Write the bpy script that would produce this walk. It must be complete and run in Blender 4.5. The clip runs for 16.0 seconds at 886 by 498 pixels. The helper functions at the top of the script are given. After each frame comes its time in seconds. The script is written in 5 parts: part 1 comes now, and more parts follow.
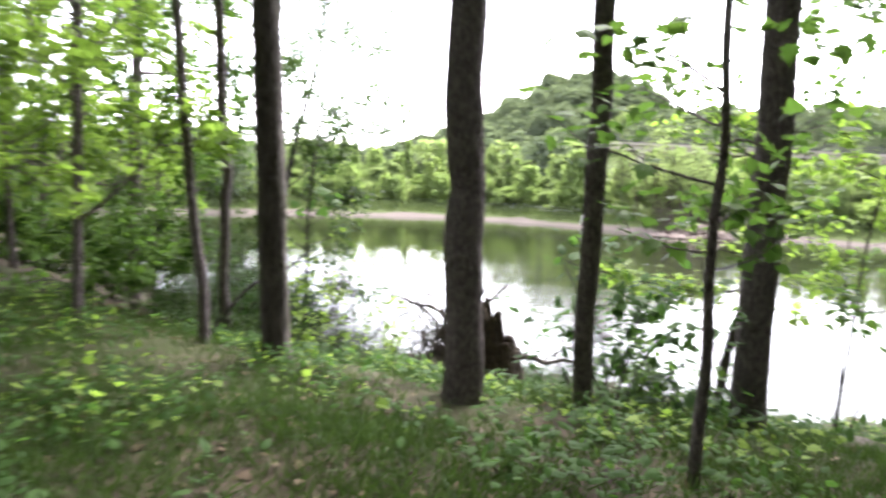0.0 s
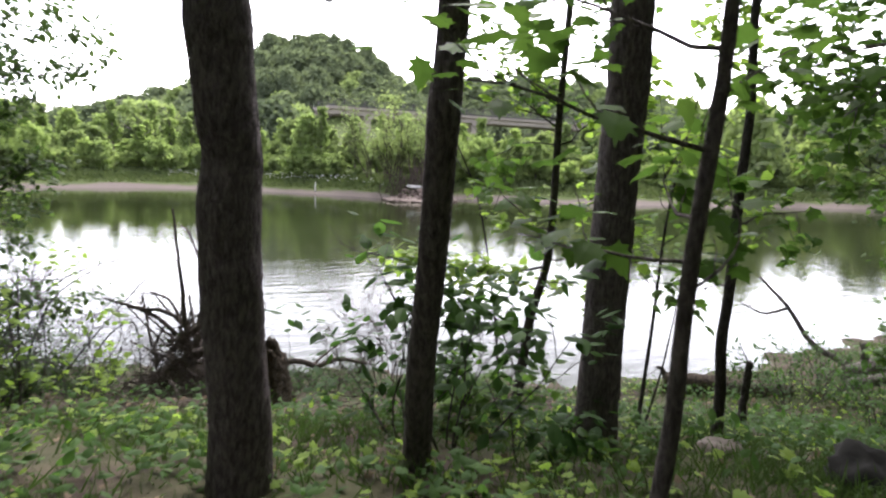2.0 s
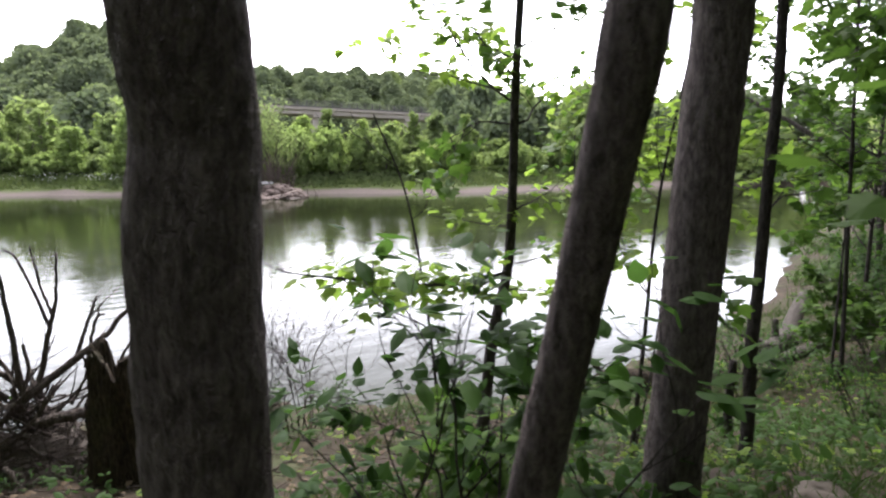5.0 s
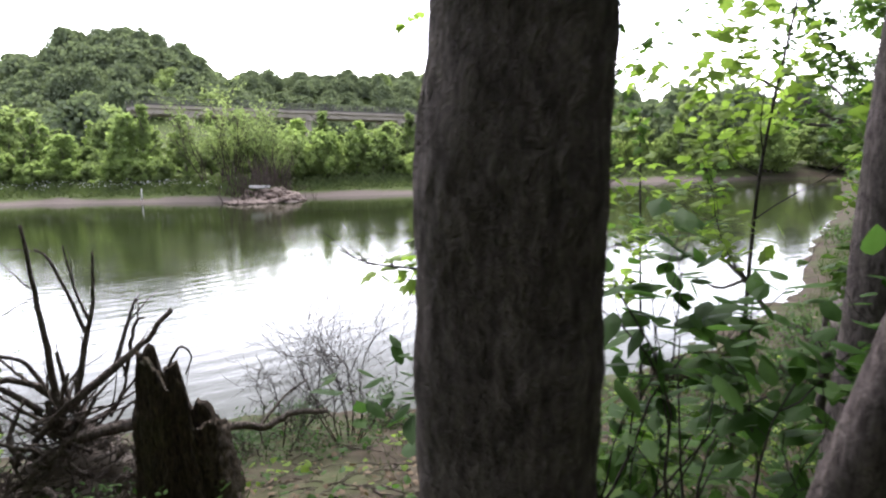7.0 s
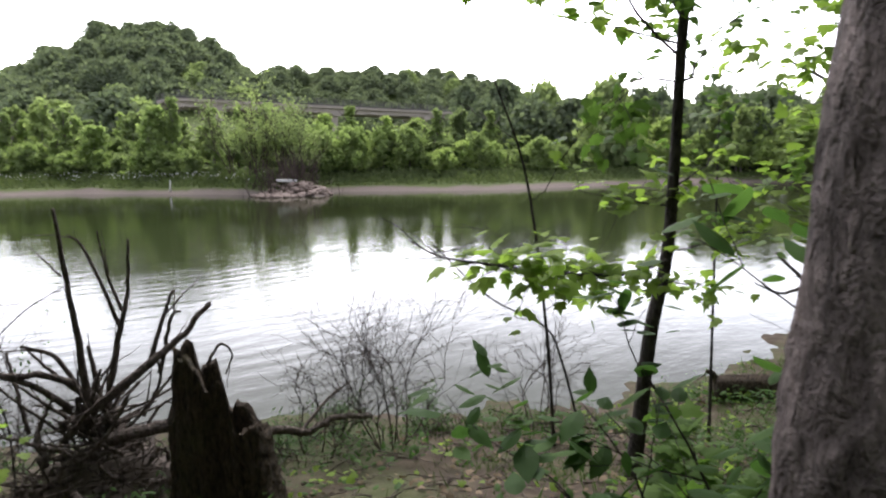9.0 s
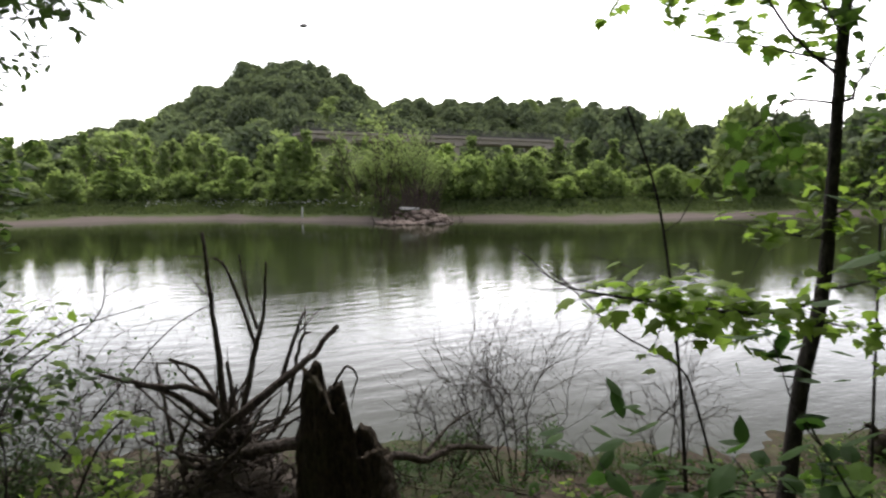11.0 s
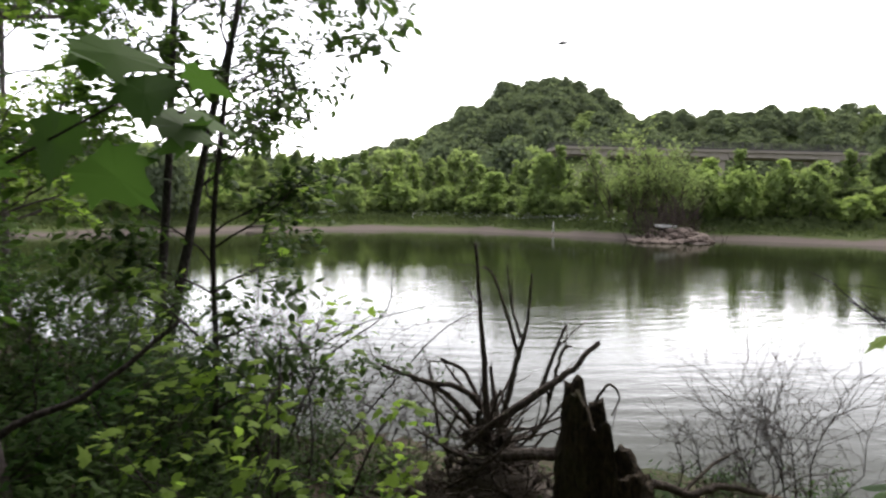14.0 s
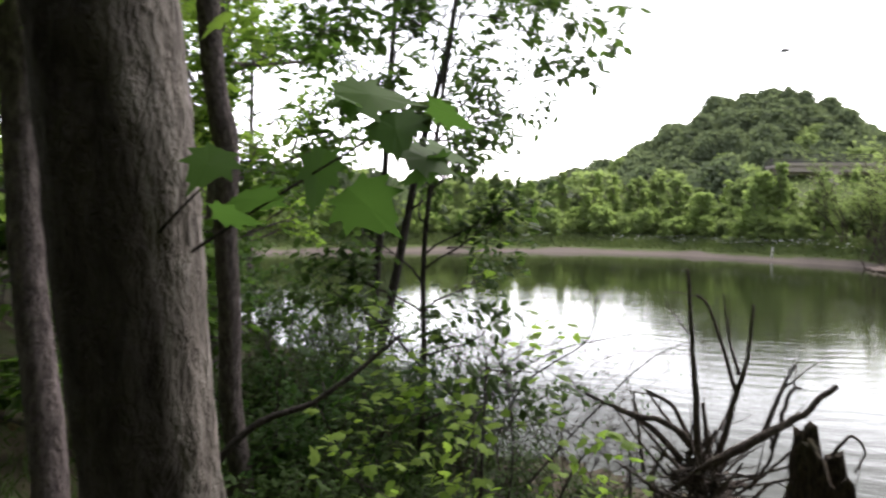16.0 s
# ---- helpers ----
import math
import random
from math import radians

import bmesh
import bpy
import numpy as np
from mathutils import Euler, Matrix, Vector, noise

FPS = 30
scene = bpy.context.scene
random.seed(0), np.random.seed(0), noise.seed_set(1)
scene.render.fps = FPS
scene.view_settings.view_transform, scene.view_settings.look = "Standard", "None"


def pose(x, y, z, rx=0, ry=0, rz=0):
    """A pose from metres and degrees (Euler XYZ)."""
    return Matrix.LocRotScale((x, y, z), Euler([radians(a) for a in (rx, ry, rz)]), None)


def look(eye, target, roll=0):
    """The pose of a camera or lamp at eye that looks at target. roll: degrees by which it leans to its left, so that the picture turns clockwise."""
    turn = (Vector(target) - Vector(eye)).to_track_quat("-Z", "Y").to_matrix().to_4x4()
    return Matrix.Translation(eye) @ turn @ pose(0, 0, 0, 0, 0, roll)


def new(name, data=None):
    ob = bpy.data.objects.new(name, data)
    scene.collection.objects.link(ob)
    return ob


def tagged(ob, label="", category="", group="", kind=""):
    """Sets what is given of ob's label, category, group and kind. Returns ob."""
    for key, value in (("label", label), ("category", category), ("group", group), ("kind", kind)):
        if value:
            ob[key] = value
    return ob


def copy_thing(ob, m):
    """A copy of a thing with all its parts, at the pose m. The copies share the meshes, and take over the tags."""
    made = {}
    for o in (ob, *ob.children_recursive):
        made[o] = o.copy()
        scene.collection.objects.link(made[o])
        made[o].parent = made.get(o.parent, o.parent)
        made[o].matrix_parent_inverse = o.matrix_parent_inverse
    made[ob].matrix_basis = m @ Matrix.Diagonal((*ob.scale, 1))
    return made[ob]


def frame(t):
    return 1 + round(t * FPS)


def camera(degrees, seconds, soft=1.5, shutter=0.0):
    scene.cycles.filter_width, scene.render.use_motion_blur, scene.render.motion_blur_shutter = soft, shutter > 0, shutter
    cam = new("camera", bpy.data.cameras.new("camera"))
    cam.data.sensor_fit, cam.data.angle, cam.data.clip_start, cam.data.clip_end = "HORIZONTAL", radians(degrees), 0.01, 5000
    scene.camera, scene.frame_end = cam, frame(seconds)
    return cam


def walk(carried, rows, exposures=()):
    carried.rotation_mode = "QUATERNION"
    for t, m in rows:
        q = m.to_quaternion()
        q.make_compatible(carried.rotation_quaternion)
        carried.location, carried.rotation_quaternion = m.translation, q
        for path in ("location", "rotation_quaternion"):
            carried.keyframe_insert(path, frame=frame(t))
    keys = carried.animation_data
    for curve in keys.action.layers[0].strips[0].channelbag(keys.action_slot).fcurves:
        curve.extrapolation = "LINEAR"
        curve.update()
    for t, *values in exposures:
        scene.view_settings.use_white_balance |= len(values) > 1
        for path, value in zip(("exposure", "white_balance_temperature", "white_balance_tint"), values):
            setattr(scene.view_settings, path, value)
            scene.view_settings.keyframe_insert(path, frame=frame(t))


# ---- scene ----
cam = camera(68.8, 16.0, soft=2.2, shutter=0.5)
PATH = [
    (0, (-0.006, 0.06, 1.725), (0.0364, 2.0511, 1.5404), 2.17),
    (0.5, (0.011, 0.566, 1.605), (0.3999, 2.5206, 1.4313), 2.22),
    (1, (-0.062, 1.004, 1.602), (0.5142, 2.9072, 1.3911), 2.72),
    (1.5, (-0.119, 1.438, 1.707), (0.631, 3.272, 1.437), 1.51),
    (2, (-0.101, 1.796, 1.737), (0.7329, 3.5945, 1.4746), 1.60),
    (2.5, (-0.097, 2.178, 1.723), (0.8698, 3.9143, 1.4953), 2.22),
    (3, (-0.045, 2.487, 1.674), (1.1274, 4.0925, 1.4604), 1.18),
    (3.5, (0.03, 2.779, 1.636), (1.2321, 4.3619, 1.4116), 2.34),
    (4, (-0.046, 3.003, 1.648), (1.1545, 4.5861, 1.4153), 1.82),
    (4.5, (-0.119, 3.238, 1.696), (1.1013, 4.7994, 1.4234), 0.62),
    (7, (-0.436, 4.213, 1.536), (0.8148, 5.7489, 1.2581), -1.58),
    (7.5, (-0.385, 4.391, 1.5), (0.8123, 5.9727, 1.2484), 0.01),
    (8, (-0.397, 4.573, 1.474), (0.8363, 6.1207, 1.1837), -0.41),
    (10.5, (-0.376, 4.848, 1.442), (0.6233, 6.566, 1.2201), -0.76),
    (11, (-0.396, 4.864, 1.442), (0.4992, 6.6425, 1.2497), -0.54),
    (11.5, (-0.422, 4.86, 1.448), (0.3692, 6.6889, 1.2721), -0.66),
    (12, (-0.45, 4.861, 1.45), (0.2202, 6.7384, 1.2891), -0.60),
    (12.5, (-0.472, 4.854, 1.448), (0.082, 6.7702, 1.2999), 0.10),
    (13, (-0.497, 4.854, 1.447), (-0.0659, 6.8022, 1.304), 0.32),
    (13.5, (-0.526, 4.863, 1.443), (-0.2264, 6.8347, 1.2989), 0.52),
    (14, (-0.551, 4.863, 1.443), (-0.3784, 6.8497, 1.2976), 0.41),
    (14.5, (-0.598, 4.885, 1.463), (-0.5549, 6.8796, 1.3188), 0.42),
    (15, (-0.590, 4.925, 1.455), (-0.6837, 6.9194, 1.3319), -0.32),
    (15.5, (-0.601, 4.900, 1.453), (-0.8437, 6.8822, 1.3525), -0.56),
    (16, (-0.612, 4.868, 1.452), (-1.0379, 6.8208, 1.3696), 0.55),
]
walk(cam, [(t, look(eye, target, roll)) for t, eye, target, roll in PATH],
     [(0, 2.9, 6100, 17), (0.5, 2.45, 6100, 17), (1.5, 2.0, 6100, 18), (4.5, 1.9, 6100, 18), (7, 1.95, 6000, 18), (8, 1.9, 6000, 18), (10.5, 0.95, 6350, 14), (13, 1.0, 6350, 14), (14.5, 1.2, 6350, 14), (16, 1.45, 6300, 15)])

# ---- world, sun, exposure ----
world = bpy.data.worlds.new("sky_world")
scene.world = world
world.use_nodes = True
wn, wl = world.node_tree.nodes, world.node_tree.links
wn.clear()
sky = wn.new("ShaderNodeTexSky")
sky.sky_type = "NISHITA"
sky.sun_disc = False
SUN_ELEV, SUN_AZ = 56.0, 28.0            # degrees; azimuth to the right of +y
sky.sun_elevation, sky.sun_rotation = radians(SUN_ELEV), radians(SUN_AZ)
sky.air_density, sky.dust_density, sky.ozone_density = 1.0, 6.0, 1.0
hsv = wn.new("ShaderNodeHueSaturation")
hsv.inputs["Saturation"].default_value = 0.5
cloud_map = wn.new("ShaderNodeTexCoord")
cloud = wn.new("ShaderNodeTexNoise")
cloud.inputs["Scale"].default_value = 3.0
cloud.inputs["Detail"].default_value = 4.0
cloud_range = wn.new("ShaderNodeMapRange")
cloud_range.inputs["From Min"].default_value, cloud_range.inputs["From Max"].default_value = 0.3, 0.7
cloud_range.inputs["To Min"].default_value, cloud_range.inputs["To Max"].default_value = 0.8, 1.15
cloud_mix = wn.new("ShaderNodeMix")
cloud_mix.data_type, cloud_mix.blend_type = "RGBA", "MULTIPLY"
cloud_mix.inputs["Factor"].default_value = 1.0
back = wn.new("ShaderNodeBackground")
back.inputs["Strength"].default_value = 0.5
wout = wn.new("ShaderNodeOutputWorld")
veil = wn.new("ShaderNodeGamma")                # an even cloud layer flattens the sky's range
veil.inputs["Gamma"].default_value = 0.45
wl.new(sky.outputs["Color"], hsv.inputs["Color"])
wl.new(hsv.outputs["Color"], veil.inputs["Color"])
wl.new(cloud_map.outputs["Generated"], cloud.inputs["Vector"])
wl.new(cloud.outputs["Fac"], cloud_range.inputs["Value"])
wl.new(veil.outputs["Color"], cloud_mix.inputs[6])
wl.new(cloud_range.outputs["Result"], cloud_mix.inputs[7])
haze_sep = wn.new("ShaderNodeSeparateXYZ")          # the cloud layer is brighter towards the horizon
haze_range = wn.new("ShaderNodeMapRange")
haze_range.interpolation_type = "SMOOTHSTEP"
haze_range.inputs["From Min"].default_value, haze_range.inputs["From Max"].default_value = 0.08, 0.36
haze_range.inputs["To Min"].default_value, haze_range.inputs["To Max"].default_value = 2.3, 0.5
haze_mix = wn.new("ShaderNodeMix")
haze_mix.data_type, haze_mix.blend_type = "RGBA", "MULTIPLY"
haze_mix.inputs["Factor"].default_value = 1.0
wl.new(cloud_map.outputs["Generated"], haze_sep.inputs["Vector"])
wl.new(haze_sep.outputs["Z"], haze_range.inputs["Value"])
wl.new(cloud_mix.outputs[2], haze_mix.inputs[6])
wl.new(haze_range.outputs["Result"], haze_mix.inputs[7])
glow_dot = wn.new("ShaderNodeVectorMath")            # thin cloud glows round the hidden sun
glow_dot.operation = "DOT_PRODUCT"
glow_dot.inputs[1].default_value = (math.sin(radians(SUN_AZ)) * math.cos(radians(SUN_ELEV)), math.cos(radians(SUN_AZ)) * math.cos(radians(SUN_ELEV)), math.sin(radians(SUN_ELEV)))
glow_range = wn.new("ShaderNodeMapRange")
glow_range.interpolation_type = "SMOOTHSTEP"
glow_range.inputs["From Min"].default_value, glow_range.inputs["From Max"].default_value = 0.1, 1.0
glow_range.inputs["To Min"].default_value, glow_range.inputs["To Max"].default_value = 0.8, 1.2
glow_mix = wn.new("ShaderNodeMix")
glow_mix.data_type, glow_mix.blend_type = "RGBA", "MULTIPLY"
glow_mix.inputs["Factor"].default_value = 1.0
wl.new(cloud_map.outputs["Generated"], glow_dot.inputs[0])
wl.new(glow_dot.outputs["Value"], glow_range.inputs["Value"])
wl.new(haze_mix.outputs[2], glow_mix.inputs[6])
wl.new(glow_range.outputs["Result"], glow_mix.inputs[7])
wl.new(glow_mix.outputs[2], back.inputs["Color"])
wl.new(back.outputs["Background"], wout.inputs["Surface"])

sun_data = bpy.data.lights.new("sun", "SUN")
sun_data.energy, sun_data.angle, sun_data.color = 1.7, radians(36), (1.0, 0.94, 0.85)
sun = new("sun", sun_data)
sun_way = Vector((math.sin(radians(SUN_AZ)) * math.cos(radians(SUN_ELEV)),
                  math.cos(radians(SUN_AZ)) * math.cos(radians(SUN_ELEV)), math.sin(radians(SUN_ELEV))))
sun.matrix_world = look(sun_way * 80, (0, 0, 0))

# ---- materials ----


class Nodes:
    """Short hand for a node material."""

    def __init__(self, name):
        self.mat = bpy.data.materials.new(name)
        self.mat.use_nodes = True
        self.n, self.l = self.mat.node_tree.nodes, self.mat.node_tree.links
        self.bsdf = self.n["Principled BSDF"]
        self.out = self.n["Material Output"]
        self.coord = self.n.new("ShaderNodeTexCoord")

    def noise(self, scale, detail=4.0, stretch=(1, 1, 1), rough=0.55, warp=0.0):
        m = self.n.new("ShaderNodeMapping")
        m.inputs["Scale"].default_value = stretch
        self.l.new(self.coord.outputs["Object"], m.inputs["Vector"])
        t = self.n.new("ShaderNodeTexNoise")
        t.inputs["Scale"].default_value, t.inputs["Detail"].default_value = scale, detail
        t.inputs["Roughness"].default_value, t.inputs["Distortion"].default_value = rough, warp
        self.l.new(m.outputs["Vector"], t.inputs["Vector"])
        return t.outputs["Fac"]

    def island(self):
        return self.n.new("ShaderNodeNewGeometry").outputs["Random Per Island"]

    def thing(self):
        return self.n.new("ShaderNodeObjectInfo").outputs["Random"]

    def ramp(self, value, *stops):
        r = self.n.new("ShaderNodeValToRGB")
        while len(r.color_ramp.elements) < len(stops):
            r.color_ramp.elements.new(0.5)
        for e, (p, c) in zip(r.color_ramp.elements, stops):
            e.position, e.color = p, (*c, 1)
        self.l.new(value, r.inputs["Fac"])
        return r.outputs["Color"]

    def mix(self, fac, a, b, blend="MIX"):
        m = self.n.new("ShaderNodeMix")
        m.data_type, m.blend_type = "RGBA", blend
        for k, v in ((0, fac), (6, a), (7, b)):
            if isinstance(v, (float, int)):
                m.inputs[k].default_value = v
            elif isinstance(v, tuple):
                m.inputs[k].default_value = (*v, 1)
            else:
                self.l.new(v, m.inputs[k])
        return m.outputs[2]

    def math(self, op, a, b=0.0):
        m = self.n.new("ShaderNodeMath")
        m.operation = op
        for k, v in ((0, a), (1, b)):
            if isinstance(v, (float, int)):
                m.inputs[k].default_value = v
            else:
                self.l.new(v, m.inputs[k])
        return m.outputs[0]

    def bump(self, height, strength, distance, after=None):
        b = self.n.new("ShaderNodeBump")
        b.inputs["Strength"].default_value, b.inputs["Distance"].default_value = strength, distance
        self.l.new(height, b.inputs["Height"])
        if after is not None:
            self.l.new(after, b.inputs["Normal"])
        return b.outputs["Normal"]

    def done(self, color=None, rough=0.8, normal=None, spec=0.3, metal=0.0):
        b = self.bsdf
        if isinstance(color, tuple):
            b.inputs["Base Color"].default_value = (*color, 1)
        elif color is not None:
            self.l.new(color, b.inputs["Base Color"])
        if isinstance(rough, (float, int)):
            b.inputs["Roughness"].default_value = rough
        else:
            self.l.new(rough, b.inputs["Roughness"])
        b.inputs["Specular IOR Level"].default_value = spec
        b.inputs["Metallic"].default_value = metal
        if normal is not None:
            self.l.new(normal, b.inputs["Normal"])
        return self.mat


def leaf_mat(name, dark, mid, light, through_light=0.45, rough=0.5, own=0.45):
    """Leaves that vary leaf by leaf and let light through."""
    dark, mid, light = (tuple(0.85 * v + 0.15 * (0.3 * c[0] + 0.6 * c[1] + 0.1 * c[2]) for v in c) for c in (dark, mid, light))
    s = Nodes(name)
    rnd = s.island()
    c = s.ramp(rnd, (0.0, dark), (0.55, mid), (1.0, light))
    patch = s.noise(0.35, 2.0)
    c = s.mix(s.math("MULTIPLY", patch, 0.5), c, mid)
    shade = s.mix(0.8, c, s.ramp(s.thing(), (0.0, dark), (0.5, mid), (1.0, light)))
    c = s.mix(own, c, shade)
    fine = s.noise(60.0, 2.0)
    s.done(c, rough, s.bump(fine, 0.15, 0.002), 0.1)
    tr = s.n.new("ShaderNodeBsdfTranslucent")
    bright = s.mix(1.0, c, (1.2, 1.3, 0.85), "MULTIPLY")
    s.l.new(bright, tr.inputs["Color"])
    mixer = s.n.new("ShaderNodeMixShader")
    mixer.inputs["Fac"].default_value = through_light
    s.l.new(s.bsdf.outputs["BSDF"], mixer.inputs[1])
    s.l.new(tr.outputs["BSDF"], mixer.inputs[2])
    s.l.new(mixer.outputs["Shader"], s.out.inputs["Surface"])
    return s.mat


def bark_mat(name, dark, light, ridge=1.0, moss=0.0, lichen=0.0):
    s = Nodes(name)
    long_grain = s.noise(42.0, 6.0, (1, 1, 0.3), 0.68, 0.2)
    fine = s.noise(120.0, 4.0, (1, 1, 0.4))
    broad = s.noise(4.0, 3.0, (1, 1, 0.5))
    cracks = s.noise(34.0, 4.0, (1, 1, 0.55), 0.7, 0.5)
    c = s.ramp(long_grain, (0.36, dark), (0.64, light))
    c = s.mix(s.math("MULTIPLY", broad, 0.25), c, tuple(0.5 * (a + b) for a, b in zip(dark, light)))
    if lichen:
        c = s.mix(s.math("MULTIPLY", s.ramp(s.noise(9.0, 5.0), (0.56, (0, 0, 0)), (0.66, (1, 1, 1))), lichen), c, (0.26, 0.26, 0.23))
    if moss:
        c = s.mix(s.math("MULTIPLY", s.ramp(s.noise(2.2, 4.0), (0.5, (0, 0, 0)), (0.66, (1, 1, 1))), moss), c, (0.07, 0.09, 0.025))
    c = s.mix(s.math("MULTIPLY", s.ramp(cracks, (0.36, (1, 1, 1)), (0.5, (0, 0, 0))), 0.55 * min(1.0, ridge)), c, tuple(0.5 * a for a in dark))
    crease = s.noise(5.0, 5.0, (1, 1, 1.3), 0.65, 0.8)
    c = s.mix(s.math("MULTIPLY", s.ramp(crease, (0.3, (1, 1, 1)), (0.42, (0, 0, 0))), 0.35 * min(1.0, ridge)), c, tuple(0.6 * a for a in dark))
    n = s.bump(long_grain, 1.0, 0.05)
    n = s.bump(crease, 0.05 * min(1.4, ridge), 0.03, n)
    n = s.bump(cracks, 0.9 * min(1.2, ridge), 0.03, n)
    n = s.bump(fine, 0.25, 0.003, n)
    return s.done(c, 0.85, n, 0.2)


MAPLE = leaf_mat("maple_leaf", (0.036, 0.075, 0.012), (0.07, 0.145, 0.017), (0.125, 0.22, 0.025), 0.5)
MAPLE_YOUNG = leaf_mat("young_maple_leaf", (0.11, 0.19, 0.018), (0.19, 0.3, 0.028), (0.27, 0.39, 0.042), 0.6)
BROAD = leaf_mat("broad_leaf", (0.024, 0.06, 0.012), (0.042, 0.1, 0.016), (0.08, 0.165, 0.025), 0.5, 0.55)
ASH = leaf_mat("ash_leaf", (0.028, 0.054, 0.013), (0.048, 0.088, 0.019), (0.082, 0.14, 0.027), 0.45)
# far leaves are paler and greyer: distance haze is put into their colour
FAR_A = leaf_mat("hazed_leaf_light", (0.16, 0.21, 0.085), (0.25, 0.33, 0.105), (0.36, 0.45, 0.13), 0.55, 0.85, 0.8)
FAR_B = leaf_mat("hazed_leaf_mid", (0.14, 0.18, 0.085), (0.21, 0.27, 0.105), (0.3, 0.37, 0.13), 0.55, 0.85, 0.8)
FAR_C = leaf_mat("hazed_leaf_dark", (0.1, 0.13, 0.08), (0.135, 0.17, 0.098), (0.185, 0.22, 0.13), 0.45, 0.9)
GRASS = leaf_mat("grass_blade", (0.024, 0.048, 0.01), (0.044, 0.084, 0.016), (0.08, 0.13, 0.026), 0.4)
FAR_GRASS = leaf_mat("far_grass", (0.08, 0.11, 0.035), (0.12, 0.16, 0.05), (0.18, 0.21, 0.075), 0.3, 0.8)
BARK = bark_mat("grey_bark", (0.072, 0.058, 0.057), (0.25, 0.206, 0.199), 1.3, 0.08, 0.0)
BARK_DARK = bark_mat("dark_bark", (0.028, 0.024, 0.022), (0.09, 0.076, 0.07), 0.8)


def two_tone_bark():
    """Dark bark with one weathered, cracked side, painted paler for light from the lake."""
    s = Nodes("weathered_lit_bark")
    long_grain = s.noise(24.0, 6.0, (1, 1, 0.28), 0.65, 0.25)
    cracks = s.noise(26.0, 4.0, (1, 1, 0.45), 0.65, 0.3)
    fine = s.noise(110.0, 4.0, (1, 1, 0.4))
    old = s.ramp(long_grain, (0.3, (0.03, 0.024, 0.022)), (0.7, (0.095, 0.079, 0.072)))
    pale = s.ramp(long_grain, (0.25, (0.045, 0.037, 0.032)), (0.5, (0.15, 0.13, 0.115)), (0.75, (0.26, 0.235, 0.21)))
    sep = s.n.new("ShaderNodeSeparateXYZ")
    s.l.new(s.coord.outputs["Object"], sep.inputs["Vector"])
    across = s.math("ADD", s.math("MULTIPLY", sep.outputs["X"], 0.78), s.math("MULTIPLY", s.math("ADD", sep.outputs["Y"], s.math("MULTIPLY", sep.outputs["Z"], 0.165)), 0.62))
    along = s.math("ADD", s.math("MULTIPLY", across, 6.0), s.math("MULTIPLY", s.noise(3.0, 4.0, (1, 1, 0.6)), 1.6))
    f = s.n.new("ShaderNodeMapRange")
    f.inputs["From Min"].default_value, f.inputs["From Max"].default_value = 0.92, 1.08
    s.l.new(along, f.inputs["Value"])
    n = s.bump(long_grain, 0.8, 0.025)
    n = s.bump(cracks, 0.9, 0.04, n)
    n = s.bump(fine, 0.3, 0.003, n)
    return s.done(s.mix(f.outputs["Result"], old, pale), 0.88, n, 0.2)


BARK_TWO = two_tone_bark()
DEAD = bark_mat("dead_wood", (0.05, 0.04, 0.034), (0.2, 0.165, 0.14), 0.9)
DRIFT = bark_mat("bleached_driftwood", (0.07, 0.06, 0.052), (0.17, 0.15, 0.132), 0.9)
ROT = bark_mat("rotten_wood", (0.018, 0.014, 0.011), (0.115, 0.088, 0.06), 1.6, 0.25)
TWIG = bark_mat("bare_twig", (0.04, 0.029, 0.024), (0.125, 0.095, 0.078), 0.4)


def soil_mat():
    s = Nodes("bank_soil")
    big = s.noise(0.6, 4.0)
    mid = s.noise(5.0, 5.0)
    fine = s.noise(45.0, 5.0)
    c = s.ramp(mid, (0.3, (0.03, 0.022, 0.015)), (0.55, (0.06, 0.046, 0.032)), (0.75, (0.11, 0.088, 0.062)))
    c = s.mix(s.ramp(big, (0.46, (0, 0, 0)), (0.64, (0.6, 0.6, 0.6))), c, (0.05, 0.075, 0.02))
    c = s.mix(s.math("MULTIPLY", fine, 0.4), c, (0.03, 0.024, 0.018))
    # far away the sheet is meadow and scrub
    pos = s.n.new("ShaderNodeNewGeometry").outputs["Position"]
    sep = s.n.new("ShaderNodeSeparateXYZ")
    s.l.new(pos, sep.inputs["Vector"])
    far = s.n.new("ShaderNodeMapRange")
    far.inputs["From Min"].default_value, far.inputs["From Max"].default_value = 35.0, 42.0
    s.l.new(sep.outputs["Y"], far.inputs["Value"])
    # mud near the water's level, grass above it, with an uneven edge
    level = s.math("ADD", sep.outputs["Z"], s.math("MULTIPLY", s.noise(0.25, 4.0), 0.9))
    mud = s.mix(mid, (0.095, 0.078, 0.07), (0.165, 0.136, 0.122))
    meadow = s.mix(s.noise(0.8, 4.0), (0.045, 0.07, 0.02), (0.09, 0.11, 0.035))
    edge = s.n.new("ShaderNodeMapRange")
    edge.inputs["From Min"].default_value, edge.inputs["From Max"].default_value = -1.0, -0.8
    s.l.new(level, edge.inputs["Value"])
    shore_c = s.mix(edge.outputs["Result"], mud, meadow)
    c = s.mix(far.outputs["Result"], c, shore_c)
    n = s.bump(mid, 0.5, 0.04)
    n = s.bump(fine, 0.5, 0.01, n)
    return s.done(c, 0.95, n, 0.15)


